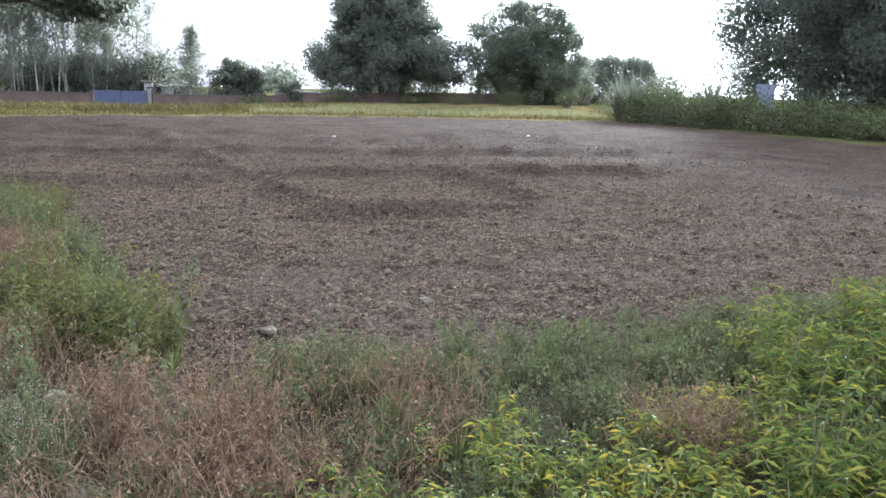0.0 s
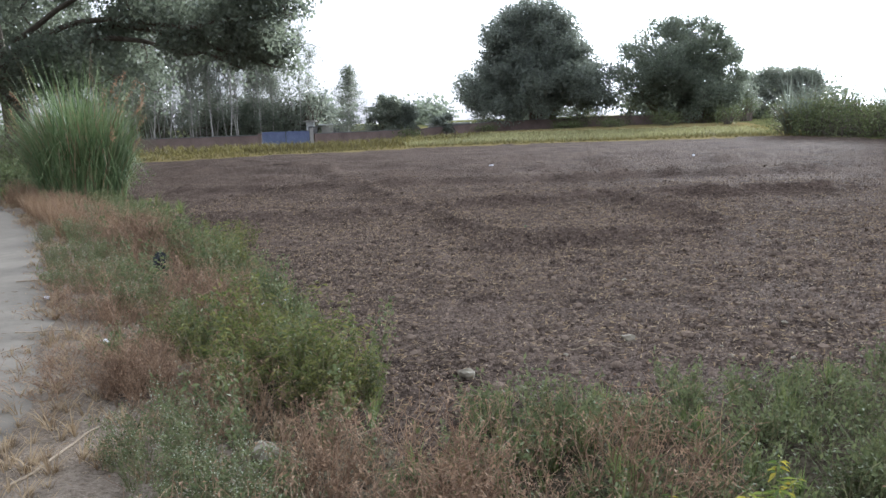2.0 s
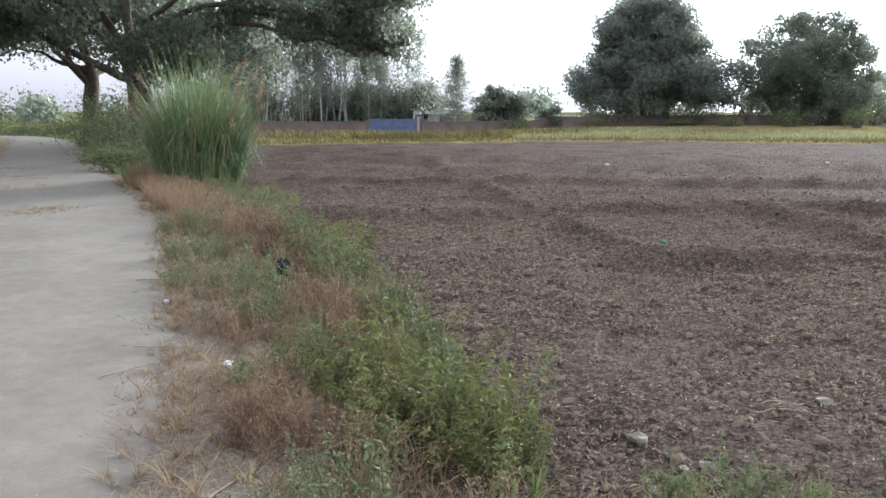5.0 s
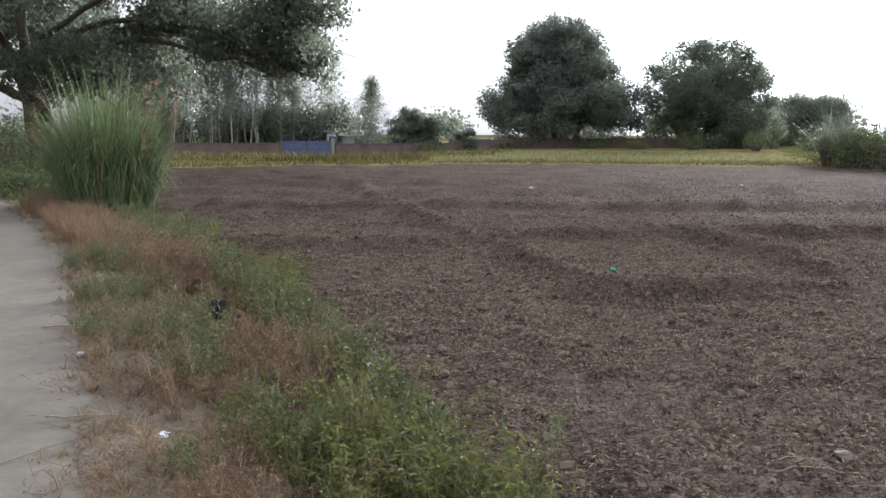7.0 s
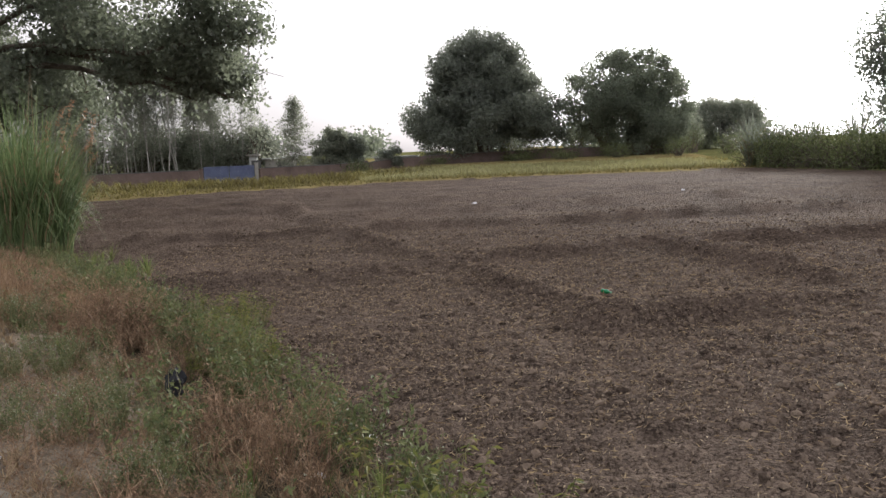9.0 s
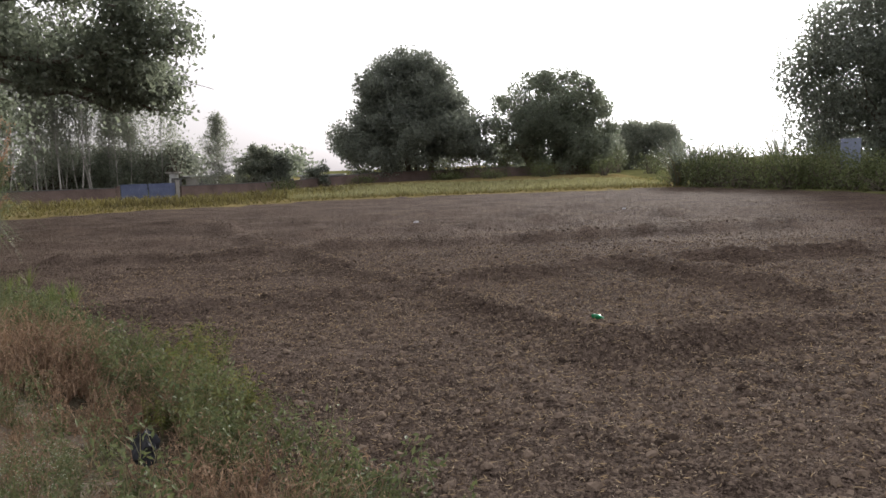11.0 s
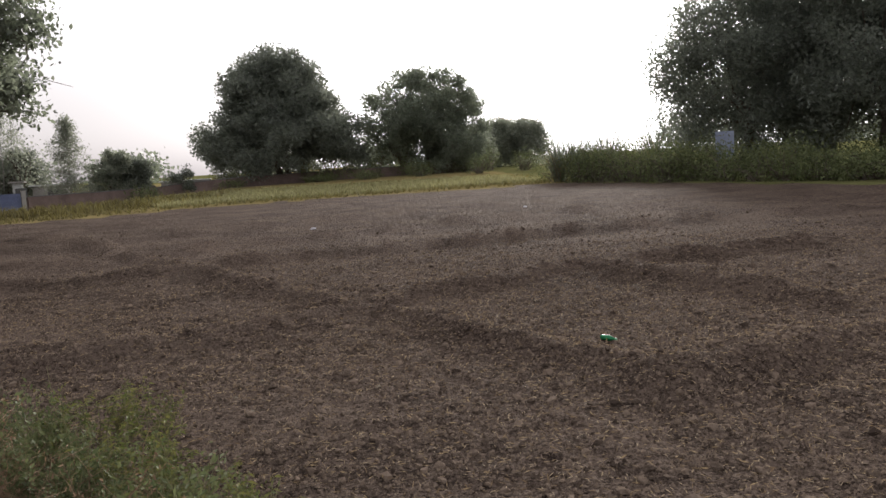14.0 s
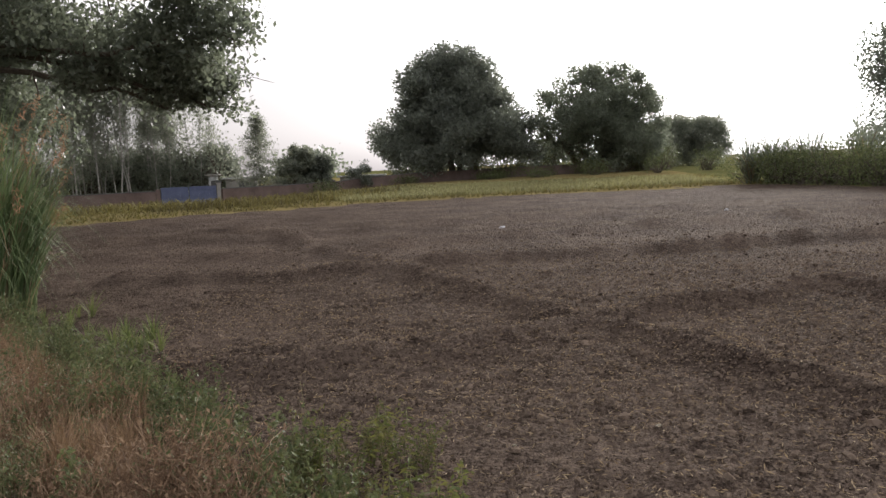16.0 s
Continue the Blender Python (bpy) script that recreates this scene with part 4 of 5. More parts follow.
# dull fine weeds and grass at the corner's back, next to the soil
q = spread_over(rng, 1700, (-0.9, 2.5, 6.5, 8.0), lambda x, y: corner(x, y) * gate01(y - 0.42 * x, 2.6, 9, 0.9) * 0.9)
strew("dull_weeds", [fine_leaved(k, 0.25, 7, 20) for k in range(10, 14)], q, rng.uniform(0.6, 1.15, len(q)), [SAGE, STEM], "dull olive weeds along the field's edge", "weeds", 2)
# dry brown weeds
def bare(x, y):
    return 1 - gate01(np.hypot((x + 0.85) * 1.1, y - 5.05), -1, 0.5, 0.3) - gate01(road_dist(x, y), 1.2, 2.3, 0.3) * gate01(y, 2.8, 8.5, 0.8) * 0.85


def dry_place(x, y):
    d = road_dist(x, y)
    brown = corner(x, y) * gate01(x - 0.25 * (y - 3), -1.6, 0.25, 0.5) * gate01(y, 1.0, 4.3, 0.6) * 0.9
    strip = gate01(d, 2.1 - 0.5 * smooth01((y - 8) / 4), 2.95, 0.4) * gate01(y, 3.2, 30, 1.0) * smooth01((0.62 + 0.16 * smooth01((y - 8) / 3)) + 2.0 * value_noise(x, y, 1.1, 1))
    few = gate01(d, 1.6, 3.2, 0.4) * 0.07 * (y > 3)
    return np.maximum(np.maximum(brown, strip), few) * np.clip(bare(x, y), 0, 1)


q = spread_over(rng, 12000, (-14, 1.0, 2.5, 20), dry_place)
strew("dry_weeds", [dry_weed(k) for k in range(20, 25)], q, rng.uniform(0.55, 1.1, len(q)), [STRAW, STRAW], "reddish brown dried weeds on the road's verge", "dry weeds", 3)
# green shrubby weeds along the field's edge
def green_place(x, y):
    d = road_dist(x, y)
    hump = gate01(d, 2.8, 3.3, 0.3) * gate01(y, 4.9, 40, 0.6) * smooth01(0.72 + 1.9 * value_noise(x, y, 1.5, 2))
    return np.maximum(hump, gate01(d, 1.9, 3.1, 0.4) * 0.10 * (y > 3.5))


q = spread_over(rng, 10500, (-15, 3.5, 0.0, 24), green_place)
strew("green_weeds", [fine_leaved(k, 0.56, 8, 24, 0.042, 0.019) for k in range(30, 35)], q, rng.uniform(0.5, 1.05, len(q)), [OLIVE, STEM], "leafy green weeds along the field's edge", "weeds", 4)
q = spread_over(rng, 1500, (-8, 4.6, 0.0, 12), lambda x, y: green_place(x, y) * gate01(np.hypot(x + 2.3, y - 5.4), -1, 1.0, 0.8))
strew("bright_weeds", [broadleaf(k, 0.5) for k in range(40, 44)], q, rng.uniform(0.6, 1.1, len(q)), [MOSS, STEM], "fresh green leafy weeds among duller ones", "weeds", 5)
# white-flowered weeds
q = spread_over(rng, 2600, (-9, 1.2, 0.5, 14), lambda x, y: gate01(road_dist(x, y), 1.75, 2.6, 0.3) * 0.10 * (y > 4.5))
strew("white_flowered_weeds", [fine_leaved(k, 0.48, 10, 24, 0.032, 0.014, 4) for k in range(50, 54)], q, rng.uniform(0.6, 1.1, len(q)), [SAGE, STEM, PETAL], "grey-green weeds with tiny white flowers", "weeds", 6)
# tan dry grass in front of the reeds
q = spread_over(rng, 5200, (-13.5, 8.5, -5.5, 17.5), lambda x, y: gate01(road_dist(x, y), 1.55, 2.75, 0.4) * gate01(y, 10.2, 15.6, 0.8))
strew("tan_grass", [tuft(k, 0.46, 26, 0.17, 0.0028) for k in range(60, 64)], q, rng.uniform(0.55, 1.1, len(q)), [RUST], "rust-brown dry grass in front of the reeds", "dry grass", 7)
# short verge grass
q = spread_over(rng, 9000, (-16, 0.5, 4.5, 22), lambda x, y: np.maximum(gate01(road_dist(x, y), 1.75, 3.3, 0.5) * 0.3 * smooth01(0.5 + 2 * value_noise(x, y, 0.9, 3)), corner(x, y) * 0.55 * (x > -1)))
strew("verge_grass", [tuft(k) for k in range(70, 74)], q, rng.uniform(0.5, 1.2, len(q)), [GRASS], "short green grass on the verge", "grass", 8)
q = spread_over(rng, 30000, (-14, 1.0, 3, 20), lambda x, y: gate01(road_dist(x, y), 1.2, 3.0, 0.25) * 0.8 * smooth01(0.6 + 2 * value_noise(x, y, 0.6, 1)))
strew("withered_grass", [tuft(k, 0.11, 16, 0.10, 0.003) for k in range(80, 83)], q, rng.uniform(0.5, 1.2, len(q)), [TAN], "withered low grass on the trodden verge", "dry grass", 9)
def mat_place(x, y):
    d = road_dist(x, y)
    return gate01(d, 1.28 + 0.25 * value_noise(x, y, 0.5, 1), 2.5, 0.2) * gate01(y, 4.2, 14, 0.8) * smooth01(0.5 + 2.4 * value_noise(x, y, 0.75, 2))


q = spread_over(rng, 8200, (-9.5, 2.6, -0.8, 15), mat_place)
strew("low_dry_weeds", [dry_weed(k, 0.15, 4) for k in range(26, 30)], q, rng.uniform(0.4, 0.9, len(q)), [STRAW, STRAW], "low matted brown weeds on the trodden verge", "dry weeds", 21, 0.35)
q = spread_over(rng, 1500, (-9.5, 2.6, -0.8, 15), lambda x, y: mat_place(x, y) * 0.35)
strew("low_green_weeds", [fine_leaved(k, 0.16, 6, 14, 0.03, 0.014) for k in range(36, 39)], q, rng.uniform(0.5, 1.2, len(q)), [OLIVE, STEM], "low scattered green weeds on the trodden verge", "weeds", 22)
q = spread_over(rng, 30000, (-9.5, 2.0, 0.0, 15), lambda x, y: gate01(road_dist(x, y), 1.0, 2.6, 0.3) * 0.5 * smooth01(0.45 + 1.6 * value_noise(x, y, 0.4, 3)))
bits = np.column_stack([q, np.where(road_dist(q[:, 0], q[:, 1]) < ROAD_HALF, ROAD_Z + 0.012, ground_z(q[:, 0], q[:, 1]) + 0.01)])
v, f = leaves(rng, bits, 0.06, 0.005, 0.0, 0.1, np.column_stack([rng.normal(size=(len(q), 2)), rng.normal(size=len(q)) * 0.12]))
tagged(new("verge_straw", mesh_of("verge_straw", (v, f, np.zeros(len(f))), [TAN])), "broken straw lying along the road's edge", "straw", kind="stuff")
# straw and fallen leaves swept together on the road
for k, (x, y, r) in enumerate(ROAD_LITTER):
    n = int(260 * r)
    px_, py_ = x + rng.normal(size=n) * r * 0.5, y + rng.normal(size=n) * r * 0.4
    v, f = leaves(rng, np.column_stack([px_, py_, np.full(n, ROAD_Z + 0.032)]), 0.07, 0.012, 0.0, 0.1, np.column_stack([rng.normal(size=(n, 2)), rng.normal(size=n) * 0.15]))
    tagged(new("road_straw", mesh_of("road_straw", (v, f, np.zeros(len(f))), [TAN])), "scattered straw and dry leaves lying on the road", "straw", kind="stuff")
# the road's other verge and the ground beyond
q = spread_over(rng, 15000, (-60, 2, -3, 60), lambda x, y: gate01(-road_dist(x, y), 1.7, 22, 0.6) * 0.8)
strew("far_verge_grass", [tuft(k, 0.22, 16, 0.18, 0.006, 3) for k in range(90, 93)], q, rng.uniform(0.5, 1.2, len(q)), [CROP], "yellowish green grass across the road", "grass", 10)
q = spread_over(rng, 9000, (-48, 12, -8, 52), lambda x, y: gate01(road_dist(x, y), 1.6, 4.2, 0.5) * (y > 14))
strew("roadside_grass", [tuft(k, 0.36, 22, 0.2, 0.005) for k in range(95, 98)], q, rng.uniform(0.5, 1.2, len(q)), [GRASS], "rough green grass along the road", "grass", 11)

# clumps that stand out by themselves
def weed_clump(at, r, count, templates, size, mats, label, seed, part_names=("foliage", "stemwork", "blossom"), squash=1.0, name="weed_clump"):
    rng = np.random.default_rng(seed)
    a, q = rng.uniform(0, 6.28, count), np.sqrt(rng.random(count)) * r
    x, y = np.cos(a) * q, np.sin(a) * q * squash
    z0 = float(height(*at))
    at_z = ground_z(x + at[0], y + at[1]) - z0 - 0.01
    pick = rng.integers(0, len(templates), count)
    dome = 1.1 - 0.45 * (q / r) ** 2
    out = [scatter(t, np.column_stack([x, y, at_z])[pick == k], rng.uniform(0, 6.28, (pick == k).sum()), (size * dome * rng.uniform(0.8, 1.15, count))[pick == k], rng.normal(size=((pick == k).sum(), 2)) * 0.15)
           for k, t in enumerate(templates) if (pick == k).any()]
    v, f, m = join(out)
    clump = thing(name, label, "weeds", "weed clumps on the verge", at=(at[0], at[1], z0))
    for k, (mat, part_name) in enumerate(zip(mats, part_names)):
        if (m == k).any():
            used, local = np.unique(f[m == k], return_inverse=True)
            part(part_name, (v[used], local.reshape(-1, 4), np.zeros((m == k).sum())), mat, clump)
    return clump


FLOWERED = [fine_leaved(k, 0.46, 10, 26, 0.028, 0.012, 5) for k in range(50, 54)]
FRESH = [broadleaf(k, 0.5) for k in range(40, 44)]
SMALL = [fine_leaved(k, 0.6, 9, 26, 0.036, 0.016) for k in range(30, 34)]
BROWN = [dry_weed(k, 0.45, 9) for k in range(20, 24)]
for k, (x, y, r, n) in enumerate([(-1.3, 3.1, 0.34, 22), (-1.9, 3.5, 0.27, 13), (-2.05, 3.95, 0.2, 4), (-7.3, 9.9, 0.45, 16), (-6.0, 8.35, 0.4, 14), (-4.95, 7.2, 0.45, 18), (-3.7, 6.1, 0.35, 12)]):
    weed_clump((x, y), r, n, FLOWERED, 0.82, [SAGE, STEM, PETAL], "grey-green clump of weeds with tiny white flowers", 500 + k)
for k, (x, y, r, n) in enumerate([(-1.98, 4.9, 0.45, 34), (-1.55, 4.8, 0.34, 18), (-2.5, 5.45, 0.45, 30), (-4.5, 8.8, 0.45, 20), (-5.4, 10.6, 0.5, 20), (-5.0, 9.6, 0.4, 16)]):
    weed_clump((x, y), r, n, FRESH + SMALL[:2], 0.84, [MOSS, STEM], "dense fresh green clump of leafy weeds", 520 + k)
for k, (x, y, r, n, c) in enumerate([(-2.62, 4.42, 0.27, 40, 0.66), (-3.05, 5.0, 0.3, 20, 0.5), (-3.75, 5.9, 0.35, 26, 0.6), (-6.1, 9.6, 0.5, 46, 1.15), (-0.5, 3.2, 0.45, 30, 1.0), (1.45, 3.5, 0.3, 24, 0.9)]):
    weed_clump((x, y), r, n, BROWN, c, [STRAW, STRAW], "reddish brown dried bushy weed", 540 + k, ("stemwork", "foliage"))

# ---- crop and stubble beyond the field ----
def crop_place(x, y):
    return gate01(-field_edge(x, y), 3.5, 99, 0.8) * gate01(y, 49, 72, 1.5) * gate01(x + 0.35 * (y - 56), -15, 99, 2.5) * gate01(x + 0.0 * y, -99, 9.8, 0.6)


q = spread_over(rng, 19000, (-36, 44, 12, 84), crop_place)
strew("standing_crop", [tuft(k, 0.44, 7, 0.17, 0.03, 3) for k in range(110, 113)], q, rng.uniform(0.75, 1.1, len(q)), [CROP], "field of yellow-green ripening crop", "crop", 12)
q = spread_over(rng, 17000, (-52, 34, 12, 76), lambda x, y: gate01(-field_edge(x, y), 0.3, 30, 0.5) * (1 - crop_place(x, y)) * (road_dist(x, y) > 5))
strew("stubble_grass", [tuft(k, 0.26, 8, 0.15, 0.016, 3) for k in range(120, 123)], q, rng.uniform(0.4, 1.2, len(q)), [DULL], "pale dry stubble beyond the tilled field", "stubble", 13)
q = spread_over(rng, 6000, (-52, 50, -12, 76), lambda x, y: gate01(-field_edge(x, y), 7.0, 24, 1.5) * 0.7)
strew("wall_grass", [tuft(k, 0.6, 10, 0.25, 0.018) for k in range(125, 128)], q, rng.uniform(0.5, 1.3, len(q)), [DULL], "tall dull yellow-green grass before the boundary wall", "grass", 14)

# ---- clods on the field ----
def clod(seed, fine=True):
    rng = np.random.default_rng(seed)
    if fine:
        bm = bmesh.new()
        bmesh.ops.create_icosphere(bm, subdivisions=1, radius=1.0)
        v = np.array([p.co[:] for p in bm.verts])
        f = np.array([[p.index for p in q.verts] for q in bm.faces])
        bm.free()
    else:
        v = np.array([(1, 0, -0.35), (0, 1, -0.35), (-1, 0, -0.35), (0, -1, -0.35), (0, 0, 1)], float)
        f = np.array([(0, 1, 4), (1, 2, 4), (2, 3, 4), (3, 0, 4)])
    v = v * rng.uniform(0.65, 1.2, (len(v), 1)) + rng.normal(size=v.shape) * 0.2
    v *= np.array([1.0, rng.uniform(0.65, 1.0), rng.uniform(0.6, 0.95)])
    return v, f, np.zeros(len(f), int)


rng = np.random.default_rng(401)
def clod_place(x, y):
    near = 1 / (1 + (np.maximum(0, np.hypot((x + 2.2) * 0.8, y - 8.0) - 4.0) / 5.5) ** 2)
    return smooth01((field_edge(x, y) + 0.25) / 0.4) * near * smooth01(0.8 + 0.9 * value_noise(x, y, 0.9, 2))


q = spread_over(rng, 330000, (-9.0, 4, 6.5, 21), clod_place)
strew("soil_crumbs", [clod(k, False) for k in range(12)], q, 0.006 + 0.016 * rng.random(len(q)) ** 2.0, [CLOD], "loose crumbs of dry brown earth", "soil crumbs", 15, 0.0, 0.25)
q = spread_over(rng, 19000, (-9.5, 4, 9, 26), clod_place)
strew("soil_clods", [clod(k) for k in range(6)], q, 0.013 + 0.034 * rng.random(len(q)) ** 3.5, [CLOD], "crumbled clods of dry brown earth", "clods", 16, 0.0, 0.2)
q = spread_over(rng, 70000, (-20, 15, 18, 40), lambda x, y: 0.8 * smooth01(field_edge(x, y) / 0.5) * smooth01((y - 14) / 6) * (1 - smooth01((y - 22) / 20)))
strew("far_clods", [clod(k, False) for k in range(12)], q, 0.012 + 0.018 * rng.random(len(q)) ** 2.2, [CLOD], "scattered earth clods farther out on the field", "clods", 17, 0.0, 0.2)
q = spread_over(rng, 170000, (-9, 4, 7, 22), lambda x, y: 0.6 * clod_place(x, y))
bits = np.column_stack([q, ground_z(q[:, 0], q[:, 1]) + 0.014])
way = np.column_stack([rng.normal(size=(len(q), 2)), rng.normal(size=len(q)) * 0.25])
v, f = leaves(rng, bits, 0.05, 0.008, 0.0, 0.1, way)
tagged(new("straw_bits", mesh_of("straw_bits", (v, f, np.zeros(len(f))), [TAN])), "broken straw lying on the tilled soil", "straw", kind="stuff")

# ---- boundary wall and gate ----
def wall_run(name, a, b, h, thick, mat, label, cap=True):
    a, b = np.array(a, float), np.array(b, float)
    n = int(np.hypot(*(b - a)) / 1.5) + 1
    t = np.linspace(0, 1, n)
    p = a + (b - a) * t[:, None]
    d = (b - a) / np.hypot(*(b - a))
    nn = np.array([-d[1], d[0]]) * thick / 2
    z0 = height(p[:, 0], p[:, 1]) - 0.15
    z1 = z0 + 0.15 + h + 0.06 * value_noise(p[:, 0], p[:, 1], 2.0, 1)
    ring = np.stack([np.column_stack([p - nn, z0]), np.column_stack([p - nn, z1]), np.column_stack([p + nn, z1]), np.column_stack([p + nn, z0])], 1)
    i = np.arange(n - 1)[:, None] * 4
    j = np.array([0, 1, 2])[None]
    f = np.stack([i + j, i + j + 1, i + j + 5, i + j + 4], -1).reshape(-1, 4)
    f = np.concatenate([f, [[0, 1, 2, 3], [4 * n - 4, 4 * n - 3, 4 * n - 2, 4 * n - 1]]])
    ob = new(name, mesh_of(name, (ring.reshape(-1, 3), f, np.zeros(len(f))), [mat]))
    tagged(ob, label, "wall", kind="structure")
    if cap:
        c = new("wall_coping", mesh_of("wall_coping", (np.concatenate([np.column_stack([p - nn * 1.3, z1 + 0.004]), np.column_stack([p - nn * 1.3, z1 + 0.07]), np.column_stack([p + nn * 1.3, z1 + 0.07]), np.column_stack([p + nn * 1.3, z1 + 0.004])]),
            np.concatenate([np.stack([np.arange(n - 1) + k * n, np.arange(n - 1) + 1 + k * n, np.arange(n - 1) + 1 + (k + 1) % 4 * n, np.arange(n - 1) + (k + 1) % 4 * n], -1) for k in range(4)]), np.zeros(4 * (n - 1))), [DARK]))
        c.parent = ob
    return ob


GATE_L, GATE_R = np.array([-30.3, 64.2]), np.array([-26.5, 65.6])
wall_run("wall_west", (-46.0, 51.0), GATE_L - [0.35, 0.13], 1.15, 0.23, BRICK, "low weathered brown brick boundary wall")
wall_run("wall_east", GATE_R + [0.35, 0.13], (-20.5, 80.0), 1.1, 0.23, BRICK, "low weathered brown brick boundary wall")
wall_run("wall_north", (-20.4, 80.2), (14.0, 99.0), 0.95, 0.23, BRICK, "low dark boundary wall behind the crop")
gate_turn = math.degrees(math.atan2(*(GATE_R - GATE_L)[::-1]))
gz = float(height(*((GATE_L + GATE_R) / 2)))
gate = thing("steel_gate", "closed blue painted double gate of sheet steel", "gate", at=(*((GATE_L + GATE_R) / 2), gz), turn=gate_turn)
span = float(np.hypot(*(GATE_R - GATE_L)))
for side in (-1, 1):
    leaf_frame = part("gate_leaf", block((span / 2 - 0.05, 0.03, 1.32), (side * span / 4, 0, 0.74), 0.006), BLUE, gate)
    for k in range(4):
        part("panel_rib", block((0.05, 0.05, 1.3), (side * (0.06 + k * (span / 2 - 0.14) / 3), -0.035, 0.74), 0.004), BLUE, leaf_frame)
    for z in (0.12, 0.74, 1.36):
        part("rail", block((span / 2 - 0.07, 0.04, 0.06), (side * span / 4, -0.036, z), 0.004), BLUE, leaf_frame)
for p, h, look_of, mat in ((GATE_L - [0.16, 0.06], 1.3, "square brown brick gate post", BRICK), (GATE_R + [0.16, 0.06], 1.6, "square grey plastered gate post", PLASTER)):
    post = thing("gate_post", look_of, "post", "gate posts", at=(p[0], p[1], gz - 0.1), turn=gate_turn)
    part("shaft", block((0.28, 0.28, h), (0, 0, h / 2), 0.015), mat, post)
    part("cap", block((0.36, 0.36, 0.08), (0, 0, h + 0.044), 0.015), mat, post)

# ---- low buildings behind the wall ----
def low_house(at, size, turn, label, wall_mat, roof_mat):
    h = thing("farm_building", label, "building", at=(at[0], at[1], float(height(*at)) - 0.05), turn=turn)
    w = part("wall", block(size, (0, 0, size[2] / 2), 0.02), wall_mat, h)
    part("roof", block((size[0] + 0.5, size[1] + 0.5, 0.14), (0, 0, size[2] + 0.07), 0.02), roof_mat, h)
    part("door", block((0.9, 0.05, min(1.9, size[2] - 0.25)), (0.3, -size[1] / 2 - 0.028, min(1.9, size[2] - 0.25) / 2 + 0.02), 0.01), DARK, w)
    return h


low_house((-30.4, 75.5), (0.7, 0.7, 2.35), 10, "small white plastered hut behind the gate", WHITE, PLASTER)
low_house((-28.3, 77.0), (2.6, 1.8, 1.95), 10, "low grey shed with a pale roof behind the wall", PLASTER, WHITE)
low_house((-20.0, 92.0), (4.6, 3.0, 1.35), 6, "long low shed with a pale roof beyond the wall", PLASTER, WHITE)
low_house((-16.0, 95.0), (2.0, 2.0, 1.3), 6, "low shed with a pale roof beyond the wall", PLASTER, WHITE)

# ---- sheet-clad stand under the boundary trees ----
stand = thing("sheet_stand", "pale blue-white metal sheet standing on posts under the trees", "sheet", at=(16.1, 45.0, float(height(16.1, 45.0))), turn=-12)
part("sheet", block((0.95, 0.04, 1.5), (0, 0, 1.75), 0.008), SHEET, stand)
for x in (-0.4, 0.4):
    part("post", block((0.07, 0.07, 2.6), (x, 0.06, 1.28), 0.008), DARK, stand)

# ---- guard stone beside the road ----
px, py = -11.5, 9.9
stone = thing("guard_post", "white painted concrete guard post with a dark top", "post", at=(px, py, float(height(px, py)) - 0.05), turn=40)
part("shaft", block((0.30, 0.16, 0.84), (0, 0, 0.42), 0.02), WHITE, stone)
part("top_band", block((0.304, 0.164, 0.22), (0, 0, 0.954), 0.03), DARK, stone, "dark weathered top band")


# ---- small things ----
def rough_stone(at, r, seed, label):
    rng = np.random.default_rng(seed)
    bm = bmesh.new()
    bmesh.ops.create_icosphere(bm, subdivisions=2, radius=r)
    for v in bm.verts:
        n = noise.noise(v.co * (2.2 / r) * 0.5 + Vector((seed, 0, 0)))
        v.co *= 1 + 0.55 * n + 0.25 * noise.noise(v.co * (6.0 / r) * 0.5 + Vector((0, seed, 0)))
        v.co.z *= 0.62
    me = bpy.data.meshes.new("stone")
    bm.to_mesh(me)
    bm.free()
    me.materials.append(STONE)
    ob = new("stone", me)
    ob.matrix_basis = pose(at[0], at[1], float(ground_z(*at)) + r * 0.35, 0, 0, rng.uniform(0, 360))
    return tagged(ob, label, "stone", "loose stones")


rough_stone((-0.91, 5.42), 0.06, 1, "pale angular stone at the field's edge")
rough_stone((0.125, 6.45), 0.05, 2, "pale yellowish stone on the tilled soil")
for at, size in (((-1.6, 3.86), 0.075), ((-2.03, 4.16), 0.045)):
    rough_stone(at, size, 90, "grey half-buried stone among the verge weeds").location.z += 0.03
rng = np.random.default_rng(77)
for k in range(26):
    x, y = rng.uniform(-6, 3), rng.uniform(5.4, 13)
    if field_edge(x, y) > 0.1:
        rough_stone((x, y), rng.uniform(0.014, 0.03), 10 + k, "small buff stone lying on tilled soil")
for k in range(5):
    rough_stone((-0.6 + rng.normal() * 0.45, 4.95 + rng.normal() * 0.25), rng.uniform(0.02, 0.045), 50 + k, "small buff stone on the bare patch")


def stick(points, r, seed, label, on_road=False):
    rng = np.random.default_rng(seed)
    p = np.array(points, float)
    t = np.linspace(0, 1, 8)
    xy = np.stack([np.interp(t, np.linspace(0, 1, len(p)), p[:, k]) for k in (0, 1)], 1)
    xy[1:-1] += rng.normal(size=(6, 2)) * 0.012
    z = np.maximum(ground_z(xy[:, 0], xy[:, 1]), (ROAD_Z + 0.02) if on_road else -9) + r * 0.9
    v, f = tube(np.column_stack([xy, z]), np.linspace(r, r * 0.5, 8), 6)
    ob = new("stick", mesh_of("stick", (v, f, np.zeros(len(f))), [STICK], True))
    return tagged(ob, label, "stick", "fallen sticks")


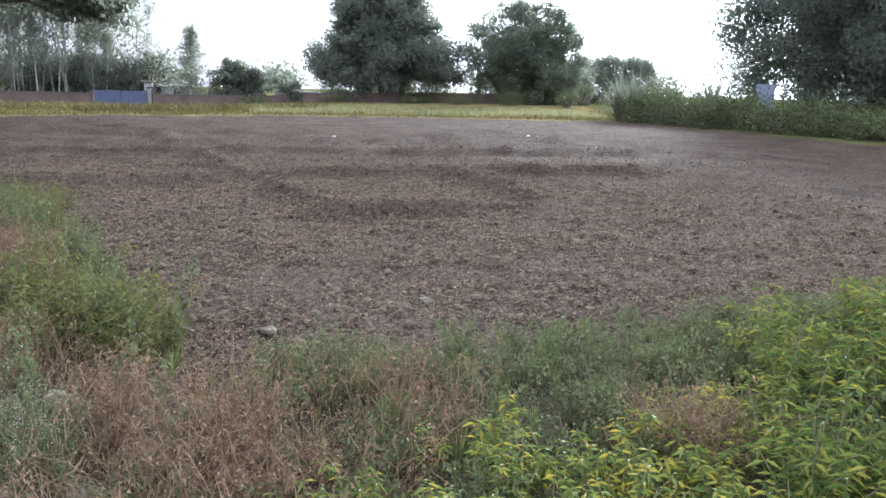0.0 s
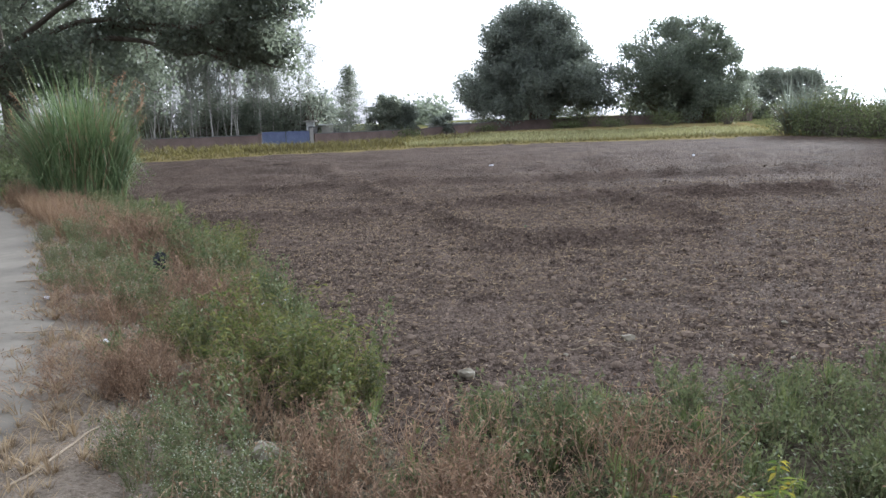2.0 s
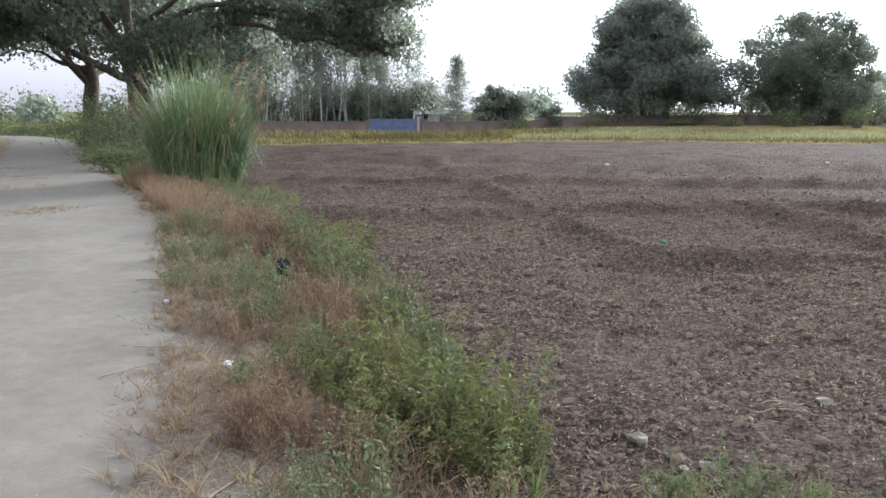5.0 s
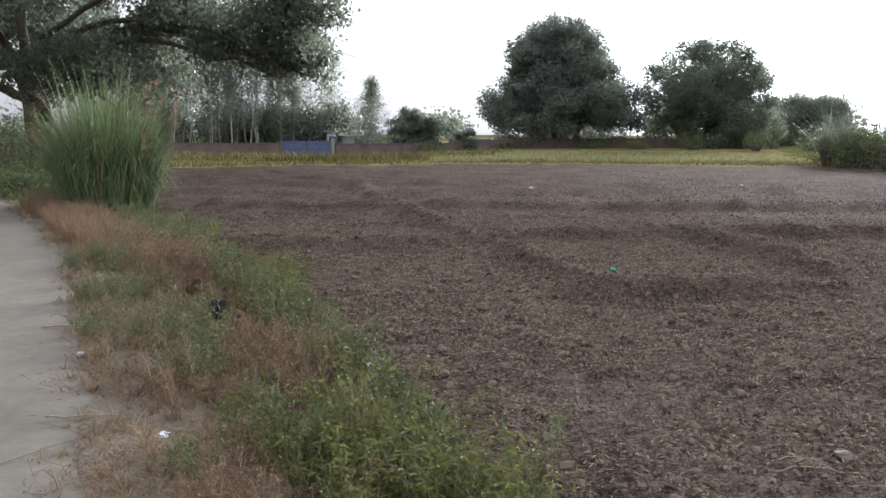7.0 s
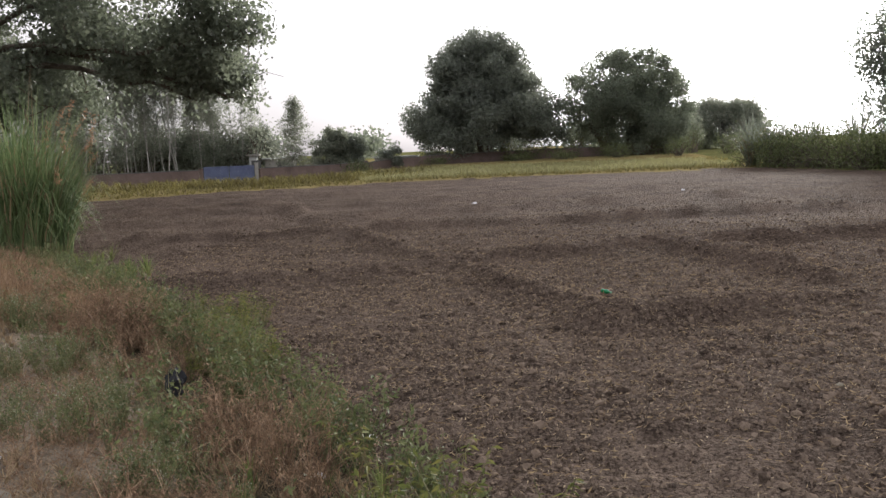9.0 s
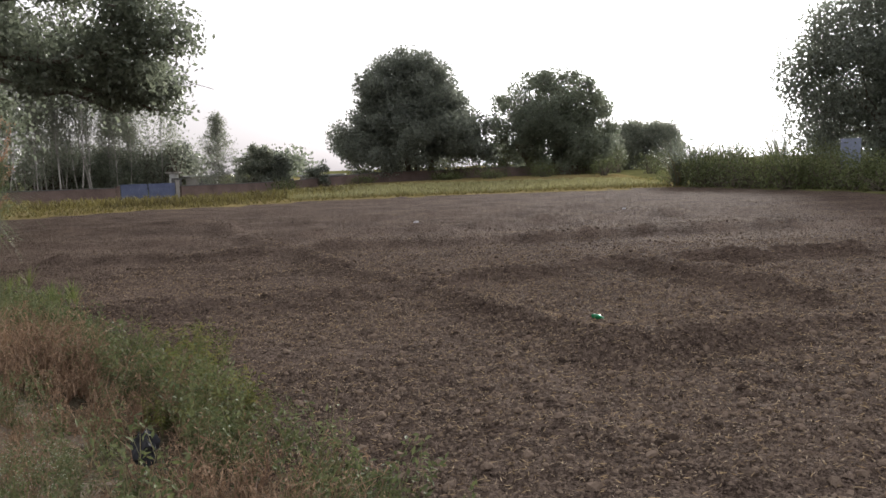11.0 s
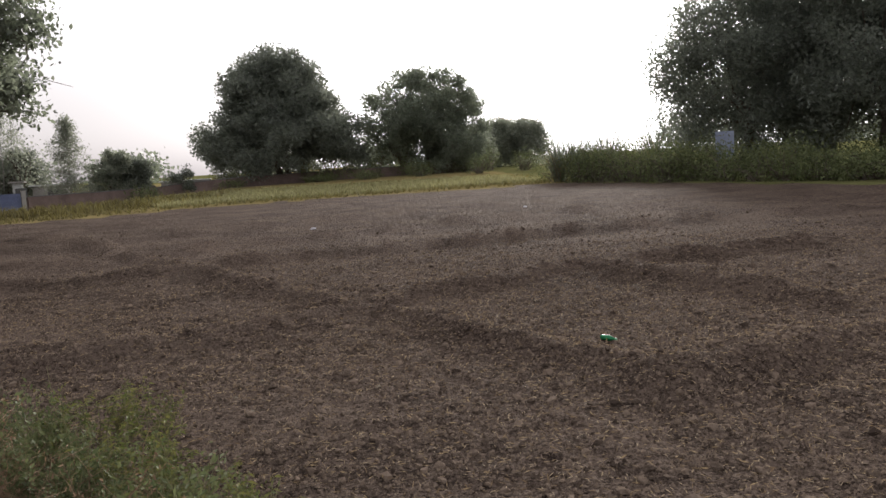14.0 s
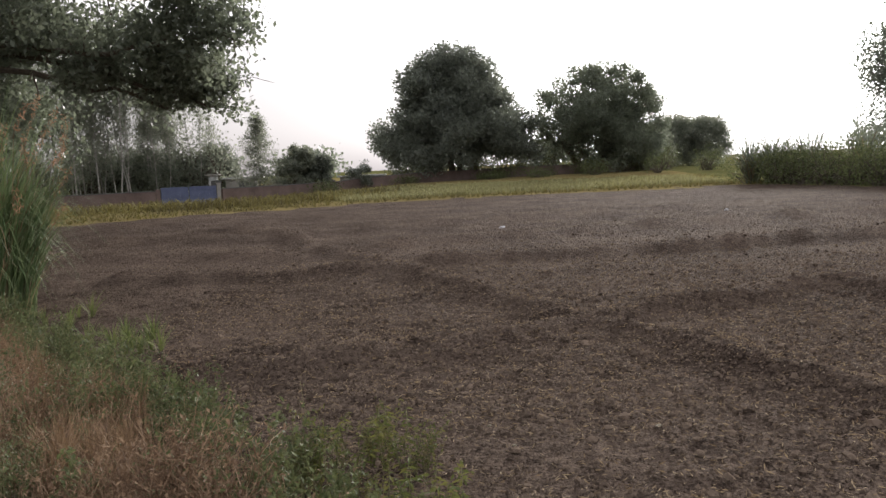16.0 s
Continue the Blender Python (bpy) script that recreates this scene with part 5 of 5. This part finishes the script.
stick([(-5.75, 7.05), (-5.45, 7.2), (-5.35, 7.0)], 0.007, 1, "thin bent twig on the road", True)
stick([(-4.25, 5.3), (-3.8, 5.45)], 0.006, 2, "thin straight twig on the road's edge", True)
stick([(-2.42, 3.14), (-2.54, 4.25)], 0.0075, 3, "long pale dead stick on the verge")
stick([(-0.25, 6.3), (0.05, 6.42)], 0.005, 4, "broken stick on tilled soil")
stick([(-0.3, 6.2), (0.1, 6.22)], 0.006, 5, "broken stick on tilled soil")
stick([(-5.15, 7.6), (-4.95, 7.55)], 0.008, 6, "short pale twig on the verge")
stick([(-4.0, 4.7), (-3.85, 5.1)], 0.004, 7, "thin curved twig on the road", True)


def crumpled(name, at, size, seed, mat, label, category, tall=0.5):
    bm = bmesh.new()
    bmesh.ops.create_icosphere(bm, subdivisions=3, radius=1.0)
    for v in bm.verts:
        n = noise.noise(v.co * 2.1 + Vector((seed * 3.1, 0, 0))) + 0.6 * noise.noise(v.co * 5.0 + Vector((0, seed * 2.3, 0)))
        v.co *= 1 + 0.55 * n
        v.co.x *= size[0]
        v.co.y *= size[1]
        v.co.z *= size[2]
    me = bpy.data.meshes.new(name)
    bm.to_mesh(me)
    bm.free()
    me.materials.append(mat)
    ob = new(name, me)
    ob.matrix_basis = pose(at[0], at[1], at[2] if len(at) > 2 else float(ground_z(*at)) + size[2] * tall, 0, 0, seed * 37)
    return tagged(ob, label, category)


crumpled("plastic_scrap", (-3.13, 7.53), (0.04, 0.03, 0.02), 1, PLASTIC, "crumpled white plastic wrapper on soil", "litter")
crumpled("plastic_scrap", (-3.31, 7.44), (0.032, 0.02, 0.012), 2, PLASTIC, "flat white plastic scrap on soil", "litter")
crumpled("plastic_scrap", (-3.29, 6.95), (0.034, 0.028, 0.02), 4, PLASTIC, "small white plastic scrap beside the weeds", "litter")
crumpled("card_scrap", (-3.21, 7.74), (0.06, 0.03, 0.008), 3, STRAW, "flat piece of brown card on soil", "litter")
crumpled("card_scrap", (-3.09, 7.46), (0.035, 0.045, 0.008), 5, STRAW, "torn piece of brown card on soil", "litter")
crumpled("plastic_scrap", (-4.7, 29.3), (0.08, 0.05, 0.035), 5, PLASTIC, "white plastic scrap far out on the field", "litter")
crumpled("plastic_scrap", (2.6, 33.0), (0.07, 0.05, 0.035), 6, PLASTIC, "white plastic scrap far out on the field", "litter")
crumpled("plastic_scrap", (-3.55, 5.35), (0.04, 0.03, 0.015), 7, PLASTIC, "small white scrap on the verge", "litter")
crumpled("plastic_scrap", (-5.0, 6.55), (0.025, 0.02, 0.015), 8, PLASTIC, "small bluish scrap on the verge", "litter")
crumpled("black_bag", (-4.31, 7.3, 0.45), (0.06, 0.05, 0.085), 9, BLACK, "torn black plastic bag caught in the weeds", "bag")


def bottle(at, turn):
    rng = np.random.default_rng(2)
    b = thing("plastic_bottle", "empty green plastic bottle lying on the soil", "bottle", at=(at[0], at[1], float(ground_z(*at)) + 0.035), turn=turn)
    t = np.array([0, 0.01, 0.03, 0.06, 0.09, 0.12, 0.155, 0.175, 0.19, 0.205])
    r = np.array([0.012, 0.03, 0.034, 0.031, 0.034, 0.034, 0.026, 0.016, 0.013, 0.013])
    v, f = tube(np.column_stack([t - 0.1, np.zeros(10), np.zeros(10)]), r, 14)
    part("body", (v, f, np.zeros(len(f))), BOTTLE, b, smooth=True)
    v, f = tube([(0.104, 0, 0), (0.106, 0, 0), (0.122, 0, 0), (0.124, 0, 0)], [0.002, 0.016, 0.016, 0.002], 12)
    part("cap", (v, f, np.zeros(len(f))), CAP, b, "pale green screw cap")
    return b


bottle((-1.36, 12.45), -55).scale = (0.8, 0.8, 0.8)


# ---- the larger clods beside the way, one by one ----
rng = np.random.default_rng(612)
clod_meshes = []
for k in range(7):
    bm = bmesh.new()
    bmesh.ops.create_icosphere(bm, subdivisions=1, radius=1.0)
    for v in bm.verts:
        v.co *= rng.uniform(0.68, 1.22)
        v.co.z *= 0.66
    me = bpy.data.meshes.new("clod")
    bm.to_mesh(me)
    bm.free()
    me.materials.append(CLOD)
    clod_meshes.append(me)
q = spread_over(rng, 620, (-4.6, 5.2, 2.2, 11.5), lambda x, y: 0.75 * smooth01((field_edge(x, y) - 0.1) / 0.3))[:290]
for x, y in q:
    r = 0.02 + 0.032 * rng.random() ** 2
    ob = new("clod", clod_meshes[rng.integers(0, 7)])
    ob.parent = ground
    ob.matrix_basis = pose(x, y, float(ground_z(x, y)) + 0.3 * r, rng.uniform(-25, 25), rng.uniform(-25, 25), rng.uniform(0, 360)) @ Matrix.Diagonal((r, r * rng.uniform(0.7, 1.1), r, 1))
